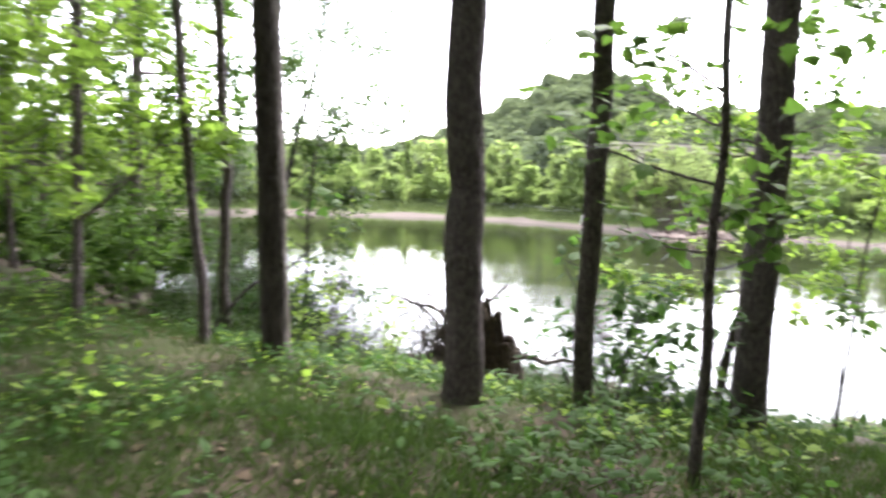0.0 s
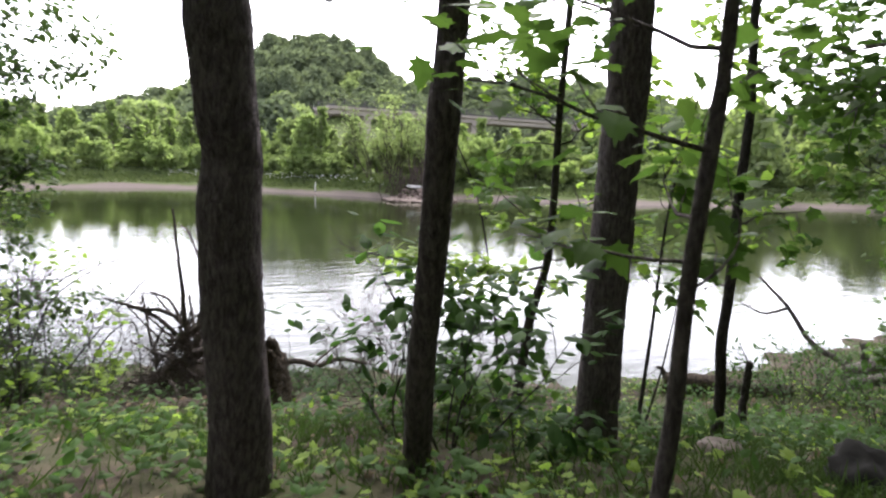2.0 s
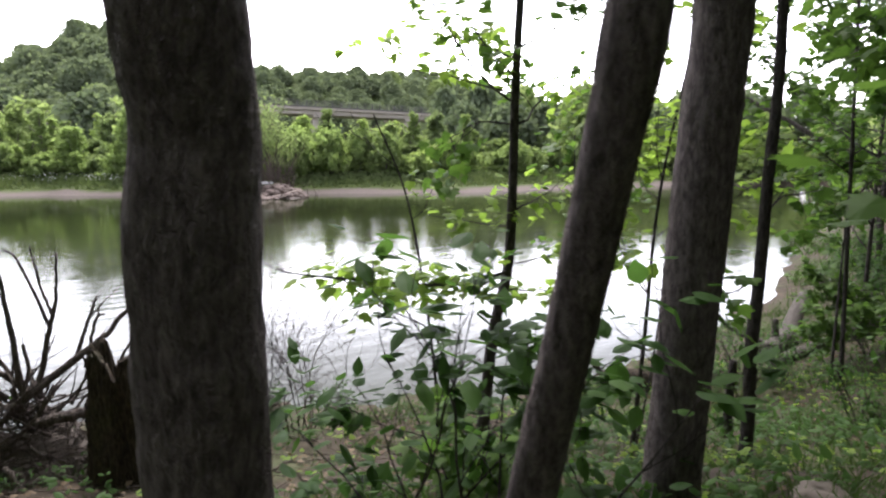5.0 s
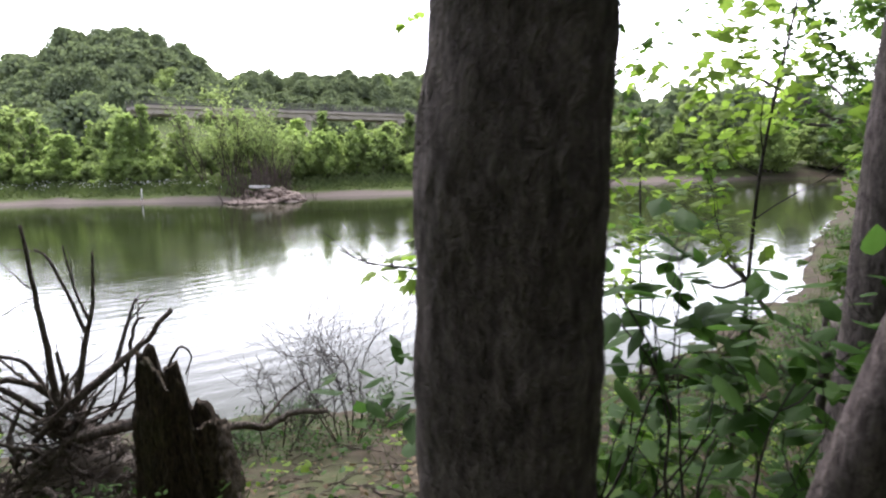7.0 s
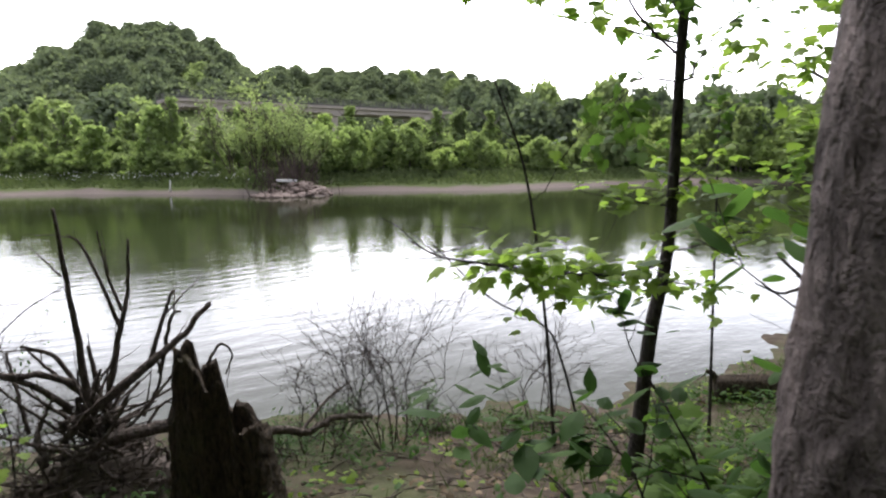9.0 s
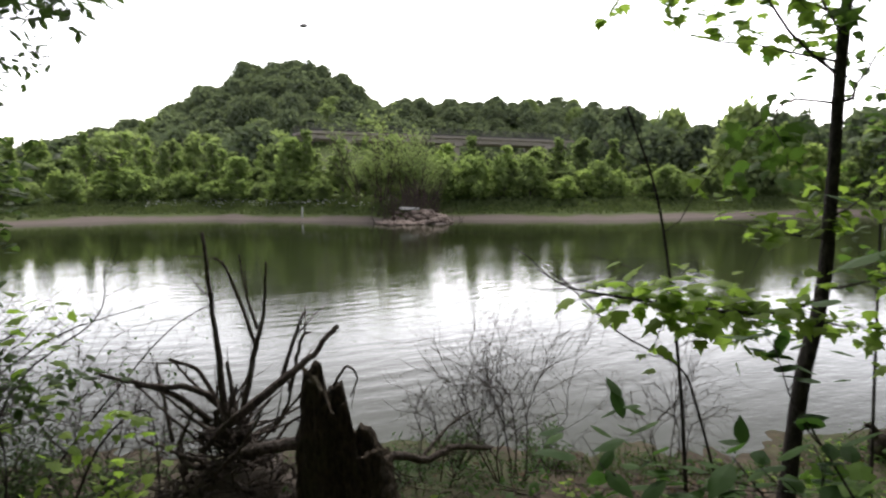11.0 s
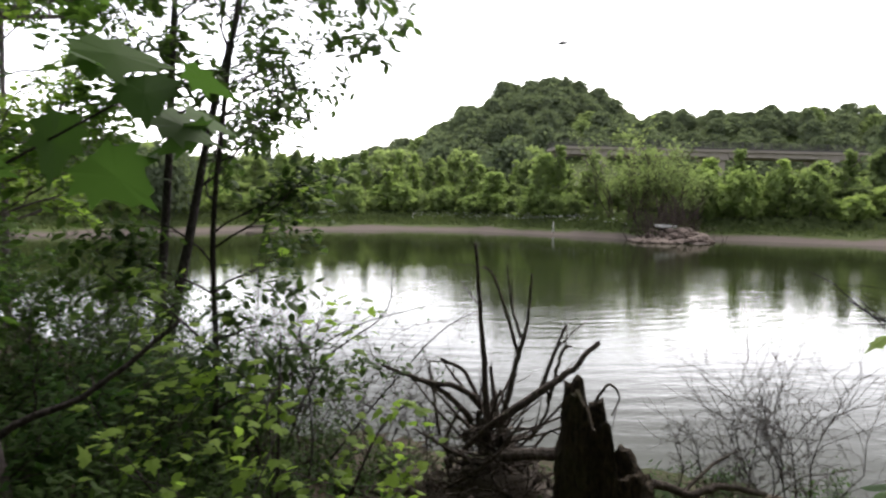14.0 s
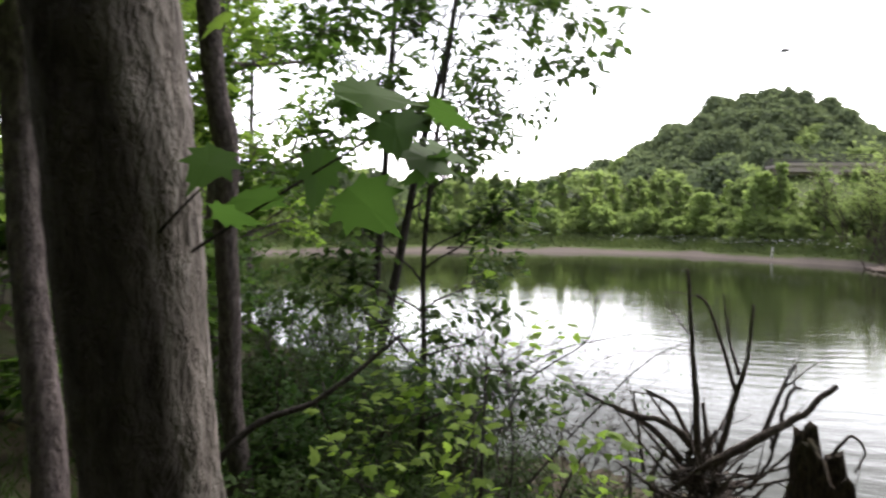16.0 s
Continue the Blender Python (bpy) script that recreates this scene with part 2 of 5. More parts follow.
def water_mat():
    s = Nodes("lake_water")
    chop = s.noise(1.6, 3.0, (0.6, 1.5, 1), 0.5, 0.2)
    swell = s.noise(0.3, 2.0, (0.4, 1.3, 1))
    fine = s.noise(6.0, 3.0, (0.7, 1.5, 1))
    calm = s.ramp(s.noise(0.06, 3.0, (0.4, 1.4, 1)), (0.36, (0.55, 0.55, 0.55)), (0.6, (1, 1, 1)))
    sep = s.n.new("ShaderNodeSeparateXYZ")
    s.l.new(s.coord.outputs["Object"], sep.inputs["Vector"])
    lee = s.n.new("ShaderNodeMapRange")
    lee.inputs["From Min"].default_value, lee.inputs["From Max"].default_value = 40.0, 46.0
    lee.inputs["To Min"].default_value, lee.inputs["To Max"].default_value = 1.0, 0.3
    s.l.new(s.math("ADD", sep.outputs["Y"], s.math("MULTIPLY", s.noise(0.12, 3.0, (0.5, 1.5, 1)), 9.0)), lee.inputs["Value"])
    wind = s.math("MULTIPLY", calm, lee.outputs["Result"])
    h = s.math("ADD", s.math("MULTIPLY", s.math("MULTIPLY", chop, wind), 0.0085), s.math("MULTIPLY", s.math("MULTIPLY", fine, wind), 0.0042))
    h = s.math("ADD", h, s.math("MULTIPLY", swell, 0.012))
    ring = s.n.new("ShaderNodeTexWave")
    ring.wave_type, ring.rings_direction = "RINGS", "Z"
    ring.inputs["Scale"].default_value, ring.inputs["Distortion"].default_value = 0.55, 1.5
    m = s.n.new("ShaderNodeMapping")
    m.inputs["Location"].default_value = (-4.0, -30.0, 0)
    s.l.new(s.coord.outputs["Object"], m.inputs["Vector"])
    s.l.new(m.outputs["Vector"], ring.inputs["Vector"])
    h = s.math("ADD", h, s.math("MULTIPLY", ring.outputs["Fac"], 0.0013))
    n = s.bump(h, 1.0, 1.0)
    c = s.mix(s.noise(0.1, 3.0), (0.014, 0.019, 0.007), (0.022, 0.027, 0.01))
    mat = s.done(c, s.math("MULTIPLY", wind, 0.08), n, 0.5)
    s.bsdf.inputs["IOR"].default_value = 1.33
    return mat


def plain_mat(name, a, b, scale, rough=0.8, bump=0.2, metal=0.0):
    s = Nodes(name)
    f = s.noise(scale, 5.0)
    return s.done(s.mix(f, a, b), rough, s.bump(s.noise(scale * 6, 4.0), bump, 0.02), 0.3, metal)


SOIL, WATER = soil_mat(), water_mat()
CONCRETE = plain_mat("bridge_concrete", (0.24, 0.205, 0.18), (0.36, 0.315, 0.28), 0.6)
RAIL = plain_mat("railing_steel", (0.05, 0.047, 0.045), (0.1, 0.094, 0.09), 2.0, 0.5, 0.05, 0.6)
SLAB = plain_mat("white_slab", (0.5, 0.49, 0.47), (0.66, 0.65, 0.62), 1.5)
STONE = plain_mat("grey_stone", (0.13, 0.1, 0.085), (0.27, 0.21, 0.175), 5.0)
ROCK_DARK = plain_mat("dark_rock", (0.01, 0.0095, 0.009), (0.026, 0.024, 0.021), 6.0, 1.0)
EARTHY = plain_mat("earthy_stone", (0.075, 0.062, 0.05), (0.165, 0.135, 0.11), 5.0)
DISC = plain_mat("dark_disc_metal", (0.1, 0.1, 0.11), (0.17, 0.17, 0.18), 1.0, 0.5, 0.02, 0.3)
LITTER = leaf_mat("dry_litter_leaf", (0.06, 0.04, 0.025), (0.14, 0.1, 0.06), (0.26, 0.2, 0.13), 0.15, 0.8)
FLOWER = plain_mat("white_blossom", (0.6, 0.6, 0.55), (0.75, 0.75, 0.7), 3.0)

# ---- mesh helpers ----


def make(name, verts, faces, mat, smooth=True):
    """A mesh datablock from arrays; faces: a list of (n, k) arrays."""
    me = bpy.data.meshes.new(name)
    verts = np.asarray(verts, np.float32)
    faces = [np.asarray(f, np.int32) for f in faces if len(f)]
    loops = np.concatenate([f.ravel() for f in faces])
    sizes = np.concatenate([np.full(len(f), f.shape[1], np.int32) for f in faces])
    me.vertices.add(len(verts))
    me.vertices.foreach_set("co", verts.ravel())
    me.loops.add(len(loops))
    me.loops.foreach_set("vertex_index", loops)
    me.polygons.add(len(sizes))
    me.polygons.foreach_set("loop_start", np.concatenate([[0], np.cumsum(sizes)[:-1]]).astype(np.int32))
    me.polygons.foreach_set("use_smooth", np.full(len(sizes), smooth))
    me.update(calc_edges=True)
    me.validate()
    me.materials.append(mat)
    return me


def part(name, data, parent, label=""):
    """Links mesh data as one object under a thing."""
    ob = new(name, data)
    if parent is not None:
        ob.parent = parent
    return tagged(ob, label)


def empty(name, at, label, category, group=""):
    ob = new(name)
    ob.empty_display_size = 0.2
    ob.location = at
    return tagged(ob, label, category, group)


class Shape:
    """Collects pieces of one mesh."""

    def __init__(self):
        self.v, self.f3, self.f4, self.n = [], [], [], 0

    def add(self, v, tris=(), quads=()):
        v = np.asarray(v, float).reshape(-1, 3)
        if len(tris):
            self.f3.append(np.asarray(tris) + self.n)
        if len(quads):
            self.f4.append(np.asarray(quads) + self.n)
        self.v.append(v)
        self.n += len(v)
        return self

    def tube(self, pts, radii, sides=6, bumpy=0.0, rng=None, seed=0.0):
        """A tapered tube along pts, closed at the ends."""
        pts = np.asarray(pts, float)
        radii = np.broadcast_to(np.asarray(radii, float), (len(pts),))
        d = np.gradient(pts, axis=0)
        d /= np.linalg.norm(d, axis=1, keepdims=True) + 1e-9
        ref = np.array([0.31, 0.87, 0.37]) if abs(d[0, 2]) > 0.6 else np.array([0.05, 0.1, 1.0])
        a = np.cross(d, ref)
        a /= np.linalg.norm(a, axis=1, keepdims=True) + 1e-9
        b = np.cross(d, a)
        th = np.arange(sides) * 2 * np.pi / sides
        r = radii[:, None] * np.ones(sides)
        if bumpy:
            k = np.arange(len(pts))[:, None]
            r = r * (1 + bumpy * (np.sin(th * 3 + seed + 0.13 * k) * 0.5 + np.sin(th * 7 + 2 * seed - 0.21 * k) * 0.3 + np.sin(th * 2 + 0.37 * k + seed) * 0.5))
            if rng is not None:
                r = r * (1 + bumpy * 0.5 * rng.standard_normal(r.shape))
        ring = pts[:, None] + r[..., None] * (np.cos(th)[None, :, None] * a[:, None] + np.sin(th)[None, :, None] * b[:, None])
        m = len(pts)
        i, j = np.meshgrid(np.arange(m - 1), np.arange(sides), indexing="ij")
        q = np.stack([i * sides + j, i * sides + (j + 1) % sides, (i + 1) * sides + (j + 1) % sides, (i + 1) * sides + j], -1).reshape(-1, 4)
        v = np.concatenate([ring.reshape(-1, 3), pts[-1:] + d[-1:] * radii[-1] * 0.6, pts[:1]])
        top, low = m * sides, m * sides + 1
        t = [[(m - 1) * sides + j, (m - 1) * sides + (j + 1) % sides, top] for j in range(sides)]
        t += [[(j + 1) % sides, j, low] for j in range(sides)]
        return self.add(v, t, q)

    def leaves(self, at, along, up, size, template):
        """Copies of a leaf template (verts, tris) at points, with the blade along a way."""
        at, along, up = (np.asarray(x, float) for x in (at, along, up))
        if not len(at):
            return self
        along = along / (np.linalg.norm(along, axis=1, keepdims=True) + 1e-9)
        side = np.cross(along, up)
        side /= np.linalg.norm(side, axis=1, keepdims=True) + 1e-9
        nrm = np.cross(side, along)
        tv, tt = template
        size = np.broadcast_to(np.asarray(size, float), (len(at),))
        v = at[:, None] + size[:, None, None] * (tv[None, :, 0:1] * side[:, None] + tv[None, :, 1:2] * along[:, None] + tv[None, :, 2:3] * nrm[:, None])
        t = (np.asarray(tt)[None] + (np.arange(len(at)) * len(tv))[:, None, None]).reshape(-1, 3)
        return self.add(v.reshape(-1, 3), t)

    def box(self, c, s, turn=0.0):
        c, s = np.asarray(c, float), np.asarray(s, float) / 2
        k = np.array([[x, y, z] for z in (-1, 1) for y in (-1, 1) for x in (-1, 1)], float) * s
        co, si = math.cos(turn), math.sin(turn)
        k = k @ np.array([[co, si, 0], [-si, co, 0], [0, 0, 1]])
        return self.add(k + c, (), [[0, 2, 3, 1], [4, 5, 7, 6], [0, 1, 5, 4], [2, 6, 7, 3], [0, 4, 6, 2], [1, 3, 7, 5]])

    def mesh(self, name, mat, smooth=True):
        return make(name, np.concatenate(self.v), [np.concatenate(f) for f in (self.f3, self.f4) if f], mat, smooth)


def fan(outline, fold=0.12, droop=0.15):
    """A leaf template from its outline, folded along the midrib."""
    o = np.array(outline, float)
    z = -fold * np.abs(o[:, 0]) - droop * o[:, 1] ** 2
    v = np.concatenate([[[0, 0.42, -droop * 0.17]], np.column_stack([o, z])])
    n = len(o)
    return v, np.array([[0, 1 + i, 1 + (i + 1) % n] for i in range(n)])


MAPLE_HALF = [(0.06, 0.02), (0.3, -0.06), (0.27, 0.08), (0.52, 0.2), (0.36, 0.3), (0.5, 0.52), (0.3, 0.5), (0.24, 0.6), (0.16, 0.82), (0.07, 0.84)]
MAPLE_T = fan([(0, 0)] + MAPLE_HALF + [(0, 1.08)] + [(-x, y) for x, y in MAPLE_HALF[::-1]])
MAPLE_S_HALF = [(0.32, -0.02), (0.5, 0.25), (0.34, 0.34), (0.46, 0.58), (0.2, 0.62)]
MAPLE_S = fan([(0, 0)] + MAPLE_S_HALF + [(0, 1.05)] + [(-x, y) for x, y in MAPLE_S_HALF[::-1]])
OVAL_HALF = [(0.16, 0.12), (0.29, 0.34), (0.27, 0.6), (0.13, 0.85)]
OVAL_T = fan([(0, 0)] + OVAL_HALF + [(0, 1.05)] + [(-x, y) for x, y in OVAL_HALF[::-1]], 0.2, 0.2)
LANCE_T = fan([(0, 0), (0.17, 0.3), (0.14, 0.65), (0, 1.0), (-0.14, 0.65), (-0.17, 0.3)], 0.2, 0.15)
SPRAY_T = (np.array([[0, 0, 0], [0.45, 0.2, 0.1], [0.2, 0.5, -0.05], [0.42, 0.85, 0.12], [-0.05, 1.0, 0.0], [-0.4, 0.75, 0.1], [-0.18, 0.45, -0.06], [-0.5, 0.22, 0.1]]),
           np.array([[0, 1, 2], [2, 3, 4], [4, 5, 6], [6, 7, 0], [0, 2, 6], [2, 4, 6]]))
SPRAY_LOW = (np.array([[0, 0, 0], [0.5, 0.35, 0.12], [0.15, 1.0, 0], [-0.45, 0.6, 0.1]]), np.array([[0, 1, 2], [0, 2, 3]]))


def rand_ways(rng, n):
    d = rng.standard_normal((n, 3))
    return d / np.linalg.norm(d, axis=1, keepdims=True)


def bend(a, b, rng, n=7, wob=0.06, sag=0.0):
    """A slightly crooked line of points from a to b."""
    a, b = np.asarray(a, float), np.asarray(b, float)
    t = np.linspace(0, 1, n)[:, None]
    L = np.linalg.norm(b - a)
    off = np.cumsum(rng.standard_normal((n, 3)), axis=0) * wob * L / n
    off -= t * off[-1]
    p = a + (b - a) * t + off
    p[:, 2] += sag * L * 4 * (t * (1 - t))[:, 0]
    return p


def smooth_line(pts, n):
    """More points along a line, by a Catmull-Rom curve."""
    p = np.asarray(pts, float)
    if len(p) == 2:
        return p[0] + (p[1] - p[0]) * np.linspace(0, 1, n)[:, None]
    p = np.concatenate([[2 * p[0] - p[1]], p, [2 * p[-1] - p[-2]]])
    out = []
    for u in np.linspace(0, len(p) - 3 - 1e-6, n):
        i, t = int(u), u - int(u)
        a, b, c, d = p[i:i + 4]
        out.append(0.5 * (2 * b + (c - a) * t + (2 * a - 5 * b + 4 * c - d) * t * t + (3 * b - a - 3 * c + d) * t ** 3))
    return np.array(out)


# ---- ground and lake ----
WATER_Z = -1.72
NEAR_X = [-900, -60, -38, -30, -20, -10, -4.7, -2, -0.4, 0.6, 2.5, 6, 8.5, 10, 15, 17, 24, 40, 76, 120, 900]
NEAR_Y = [90, 90, 61, 48, 34, 22, 16.4, 13.9, 13.3, 12.8, 12, 9.9, 9.6, 9.8, 10.3, 11, 13.5, 18, 31, 60, 60]
FAR_X = [-900, -60, -38, -30, -22, -16, 0, 9, 15.5, 19.5, 21.5, 23.5, 25.5, 27.5, 31, 40, 55, 66, 76, 120, 900]
FAR_Y = [60, 60, 60.5, 63, 68, 74, 78, 75, 67, 62, 57, 53.5, 54.5, 59.5, 57, 50, 48, 44, 31, 20, 20]
HILLS = [(62, 262, 35.2, 49, 34, 60), (105, 330, 26, 40, 45, 60), (165, 330, 27, 40, 60, 60), (245, 300, 29, 60, 80, 70), (-30, 330, 8, 120, 60, 80), (150, 110, 14, 40, 60, 45)]


def height(x, y):
    """The ground's height at arrays x, y."""
    x, y = np.asarray(x, float), np.asarray(y, float)
    sn = (np.interp(x, NEAR_X, NEAR_Y) - y) * 0.88
    sf = (y - np.interp(x, FAR_X, FAR_Y)) * 0.92
    near = np.interp(sn, [-40, -6, 0, 1.5, 3, 4.6, 5.9, 7, 8.5, 30, 200], [-4, -2.7, -1.72, -1.45, -1.1, -0.6, -0.15, 0.1, 0.28, 0.5, 3])
    far = np.interp(sf, [-40, -5, 0, 2.5, 5, 9, 40, 120, 600], [-4, -2.5, -1.72, -1.0, -0.55, -0.2, 1.5, 4, 10])
    z = np.where(sn > sf, near, far)
    z = np.where((sn < 0) & (sf < 0), np.maximum(near, far), z)
    for hx, hy, h, wl_, wr, wy in HILLS:
        w = np.where(x < hx, wl_, wr)
        z = z + h * np.exp(-(np.abs((x - hx) / w) ** 2.3) - (((y - hy) / wy) ** 2)) * (y > 85) * np.clip((y - 85) / 60, 0, 1)
    bumps = 0.035 * np.sin(x * 2.3 + 1.1 * y) * np.sin(y * 1.9 - 0.7 * x) + 0.02 * np.sin(5.1 * x + 0.4) * np.sin(4.7 * y + 1.3)
    return z + bumps * (np.abs(y) < 90)


def hz(x, y):
    return float(height(x, y))


def steps(*stretches):
    out = [stretches[0][0]]
    for a, b, d in stretches:
        out += list(np.linspace(a, b, max(2, int(round((b - a) / d)) + 1))[1:])
    return np.array(out)


gx = steps((-900, -200, 100), (-200, -40, 10), (-40, -8, 1.0), (-8, 15, 0.16), (15, 90, 1.0), (90, 320, 10), (320, 900, 116))
gy = steps((-300, -20, 40), (-20, -2, 1.5), (-2, 15, 0.16), (15, 44, 1.2), (44, 84, 0.8), (84, 420, 8), (420, 1200, 130))
GX, GY = np.meshgrid(gx, gy, indexing="ij")
GZ = height(GX, GY)
near_zone = (GX > -8) & (GX < 15) & (GY > -2) & (GY < 15)
grain = np.random.RandomState(3).standard_normal(GZ.shape)
GZ = GZ + np.where(near_zone, 0.012 * grain, 0)
ni, nj = GZ.shape
I, J = np.meshgrid(np.arange(ni - 1), np.arange(nj - 1), indexing="ij")
quads = np.stack([I * nj + J, (I + 1) * nj + J, (I + 1) * nj + J + 1, I * nj + J + 1], -1).reshape(-1, 4)
ground = new("ground", make("ground", np.stack([GX, GY, GZ], -1).reshape(-1, 3), [quads], SOIL))
tagged(ground, "earthy lake bank with leaf litter, mud shore and far meadow", "ground", kind="structure")

wv = np.array([[x, y, WATER_Z] for x in np.linspace(-60, 110, 30) for y in np.linspace(5, 92, 30)])
wq = np.array([[i * 30 + j, (i + 1) * 30 + j, (i + 1) * 30 + j + 1, i * 30 + j + 1] for i in range(29) for j in range(29)])
lake = tagged(new("water", make("water", wv, [wq], WATER)), "calm murky green lake water with faint ripples", "water", kind="structure")

# ---- trees of the near bank ----


def grow(wood, rng, a, way, length, r, level, anchors, spread=0.7, lift=0.12, kids=4, wig=0.16):
    """A branch with its side branches; the tips gather places for leaves."""
    way = np.asarray(way, float) / np.linalg.norm(way)
    n = 6 if level else 4
    pts, d = [np.asarray(a, float)], way.copy()
    for _ in range(n):
        d = d + rng.standard_normal(3) * wig + np.array([0, 0, lift * 0.25])
        d /= np.linalg.norm(d)
        pts.append(pts[-1] + d * length / n)
    pts = np.array(pts)
    wood.tube(pts, np.linspace(r, max(r * 0.35, 0.0018), n + 1), 7 if r > 0.02 else 5 if r > 0.006 else 3)
    if level == 0:
        for k in range(1, n + 1):
            anchors.append((pts[k], pts[k] - pts[k - 1]))
        return
    for k in range(kids):
        t = 0.25 + 0.75 * (k + rng.random() * 0.7) / kids
        i = min(int(t * n), n - 1)
        p = pts[i] + (pts[i + 1] - pts[i]) * (t * n - i if t < 1 else 1)
        side = rng.standard_normal(3)
        w = (pts[i + 1] - pts[i]) / np.linalg.norm(pts[i + 1] - pts[i]) + spread * side / np.linalg.norm(side)
        grow(wood, rng, p, w, length * (0.38 + 0.25 * rng.random()), r * 0.5, level - 1, anchors, spread, lift, max(2, kids - 1), wig)
    anchors.append((pts[-1], pts[-1] - pts[-2]))


def leaf_out(rng, anchors, per, size, template, flat=0.7, loose=0.08, hang=0.35):
    """Leaves round the anchors: places, ways, ups and sizes."""
    p = np.repeat(np.array([a for a, _ in anchors]), per, axis=0)
    w = np.repeat(np.array([b for _, b in anchors]), per, axis=0)
    w = w / (np.linalg.norm(w, axis=1, keepdims=True) + 1e-9)
    n = len(p)
    p = p + rng.standard_normal((n, 3)) * loose
    way = w * 0.5 + rand_ways(rng, n) * np.array([1, 1, 0.5]) + np.array([0, 0, -hang])
    up = rand_ways(rng, n) * (1 - flat) + np.array([0, 0, flat])
    return p, way, up, size * (0.6 + 0.75 * rng.random(n))


def axis_line(x, y, sx, sy, top, n, kinks=(), foot=0.12):
    """A trunk's line: its place at 1.4 m above the datum, its lean, and small sideways kinks (height, dx, dy)."""
    z0 = hz(x - 1.3 * sx, y - 1.3 * sy) - foot
    z = np.linspace(z0, top, n)
    px, py = x + (z - 1.4) * sx, y + (z - 1.4) * sy
    for h, dx, dy, wide in kinks:
        g = np.exp(-(((z - h) / wide) ** 2))
        px, py = px + dx * g, py + dy * g
    return np.column_stack([px, py, z])


def near_tree(name, seed, line, r0, r1, mat, label, crown=None, flare=0.35, bumpy=0.035, bulges=(), sides=28, leaf=MAPLE, template=MAPLE_S, leaf_size=0.1, per=5, extra=(), kids=4, group="bank trees"):
    """A standing tree: trunk, branches and foliage. crown: (from, to, count, length); extra: single branches (height, way, length, radius, levels)."""
    rng = np.random.default_rng(seed)
    base = line[0].copy()
    t = np.linspace(0, 1, len(line))
    rad = r0 + (r1 - r0) * t
    h = line[:, 2] - line[0, 2]
    rad = rad * (1 + flare * np.exp(-h / 0.16))
    for bz, amount, wide in bulges:
        rad = rad * (1 + amount * np.exp(-(((line[:, 2] - bz) / wide) ** 2)))
    tree = empty(name, base, label, "tree", group)
    part("trunk", Shape().tube(line - base, rad, sides, bumpy, rng, seed * 1.7).mesh("trunk", mat), tree)
    limb = []
    if crown:
        lo, hi, count, length = crown
        for k in range(count):
            z = lo + (hi - lo) * (k + rng.random()) / count
            i = int(np.clip(np.searchsorted(line[:, 2], z), 1, len(line) - 1))
            a = 2.4 * k + rng.random()
            w = np.array([math.cos(a), math.sin(a), 0.25 + 0.5 * rng.random()])
            limb.append((Shape(), []))
            grow(limb[-1][0], rng, line[i] - base, w, length * (0.7 + 0.5 * rng.random()), rad[i] * 0.45, 2, limb[-1][1], kids=kids)
    for z, w, length, r, level in extra:
        i = int(np.clip(np.searchsorted(line[:, 2], z), 1, len(line) - 1))
        limb.append((Shape(), []))
        grow(limb[-1][0], rng, line[i] - base, w, length, r, level, limb[-1][1], kids=kids)
    for one, anchors in limb:
        bough = part("limb", one.mesh("limb", mat), tree)
        if per:
            p, w, u, s = leaf_out(rng, anchors, per, leaf_size, template)
            part("foliage", Shape().leaves(p, w, u, s, template).mesh("foliage", leaf, False), bough)
    return tree


near_tree("tree", 2, axis_line(0.252, 4.898, -0.023, -0.073, 9.5, 260, [(2.45, -0.025, 0, 0.35), (1.74, 0.02, 0, 0.14), (0.45, 0.02, 0, 0.4)]), 0.148, 0.1, BARK,
          "tall dark grey-barked maple trunk standing on the grassy bank", (6.2, 9.4, 7, 2.6), bulges=[(1.74, -0.06, 0.13), (1.47, 0.03, 0.08), (2.3, 0.05, 0.08), (1.22, 0.03, 0.06)], sides=48, bumpy=0.028)
near_tree("tree", 3, axis_line(1.119, 4.523, -0.076, -0.291, 8.6, 130, [(2.3, 0.03, 0.05, 0.25), (0.7, -0.02, 0, 0.4)]), 0.074, 0.05, BARK,
          "slender leaning dark maple trunk on the bank", (6.0, 8.5, 6, 2.0), bulges=[(1.95, 0.1, 0.12)], sides=22)
near_tree("tree", 4, axis_line(2.596, 5.059, -0.037, -0.084, 9.5, 140, [(2.2, 0.02, 0, 0.3)]), 0.138, 0.1, BARK,
          "stout dark-barked maple trunk near the water", (6.0, 9.4, 7, 2.6), bulges=[(1.9, 0.05, 0.1)])
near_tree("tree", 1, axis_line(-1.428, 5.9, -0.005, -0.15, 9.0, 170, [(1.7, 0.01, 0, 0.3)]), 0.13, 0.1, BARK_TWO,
          "thick trunk with cracked grey bark, lit side painted paler", (6.0, 8.9, 6, 2.4), bumpy=0.045, flare=0.45, sides=40, extra=[(4.4, (0.2, 0.9, 0.1), 1.8, 0.02, 2)])
near_tree("tree", 11, axis_line(-2.542, 8.084, 0.015, -0.152, 8.0, 90, [(1.8, 0.05, 0, 0.25), (0.4, -0.04, 0, 0.4)]), 0.066, 0.045, BARK,
          "slim crooked grey trunk beside the thick tree", (4.8, 7.9, 6, 2.0), sides=16, bulges=[(1.95, 0.18, 0.06)])
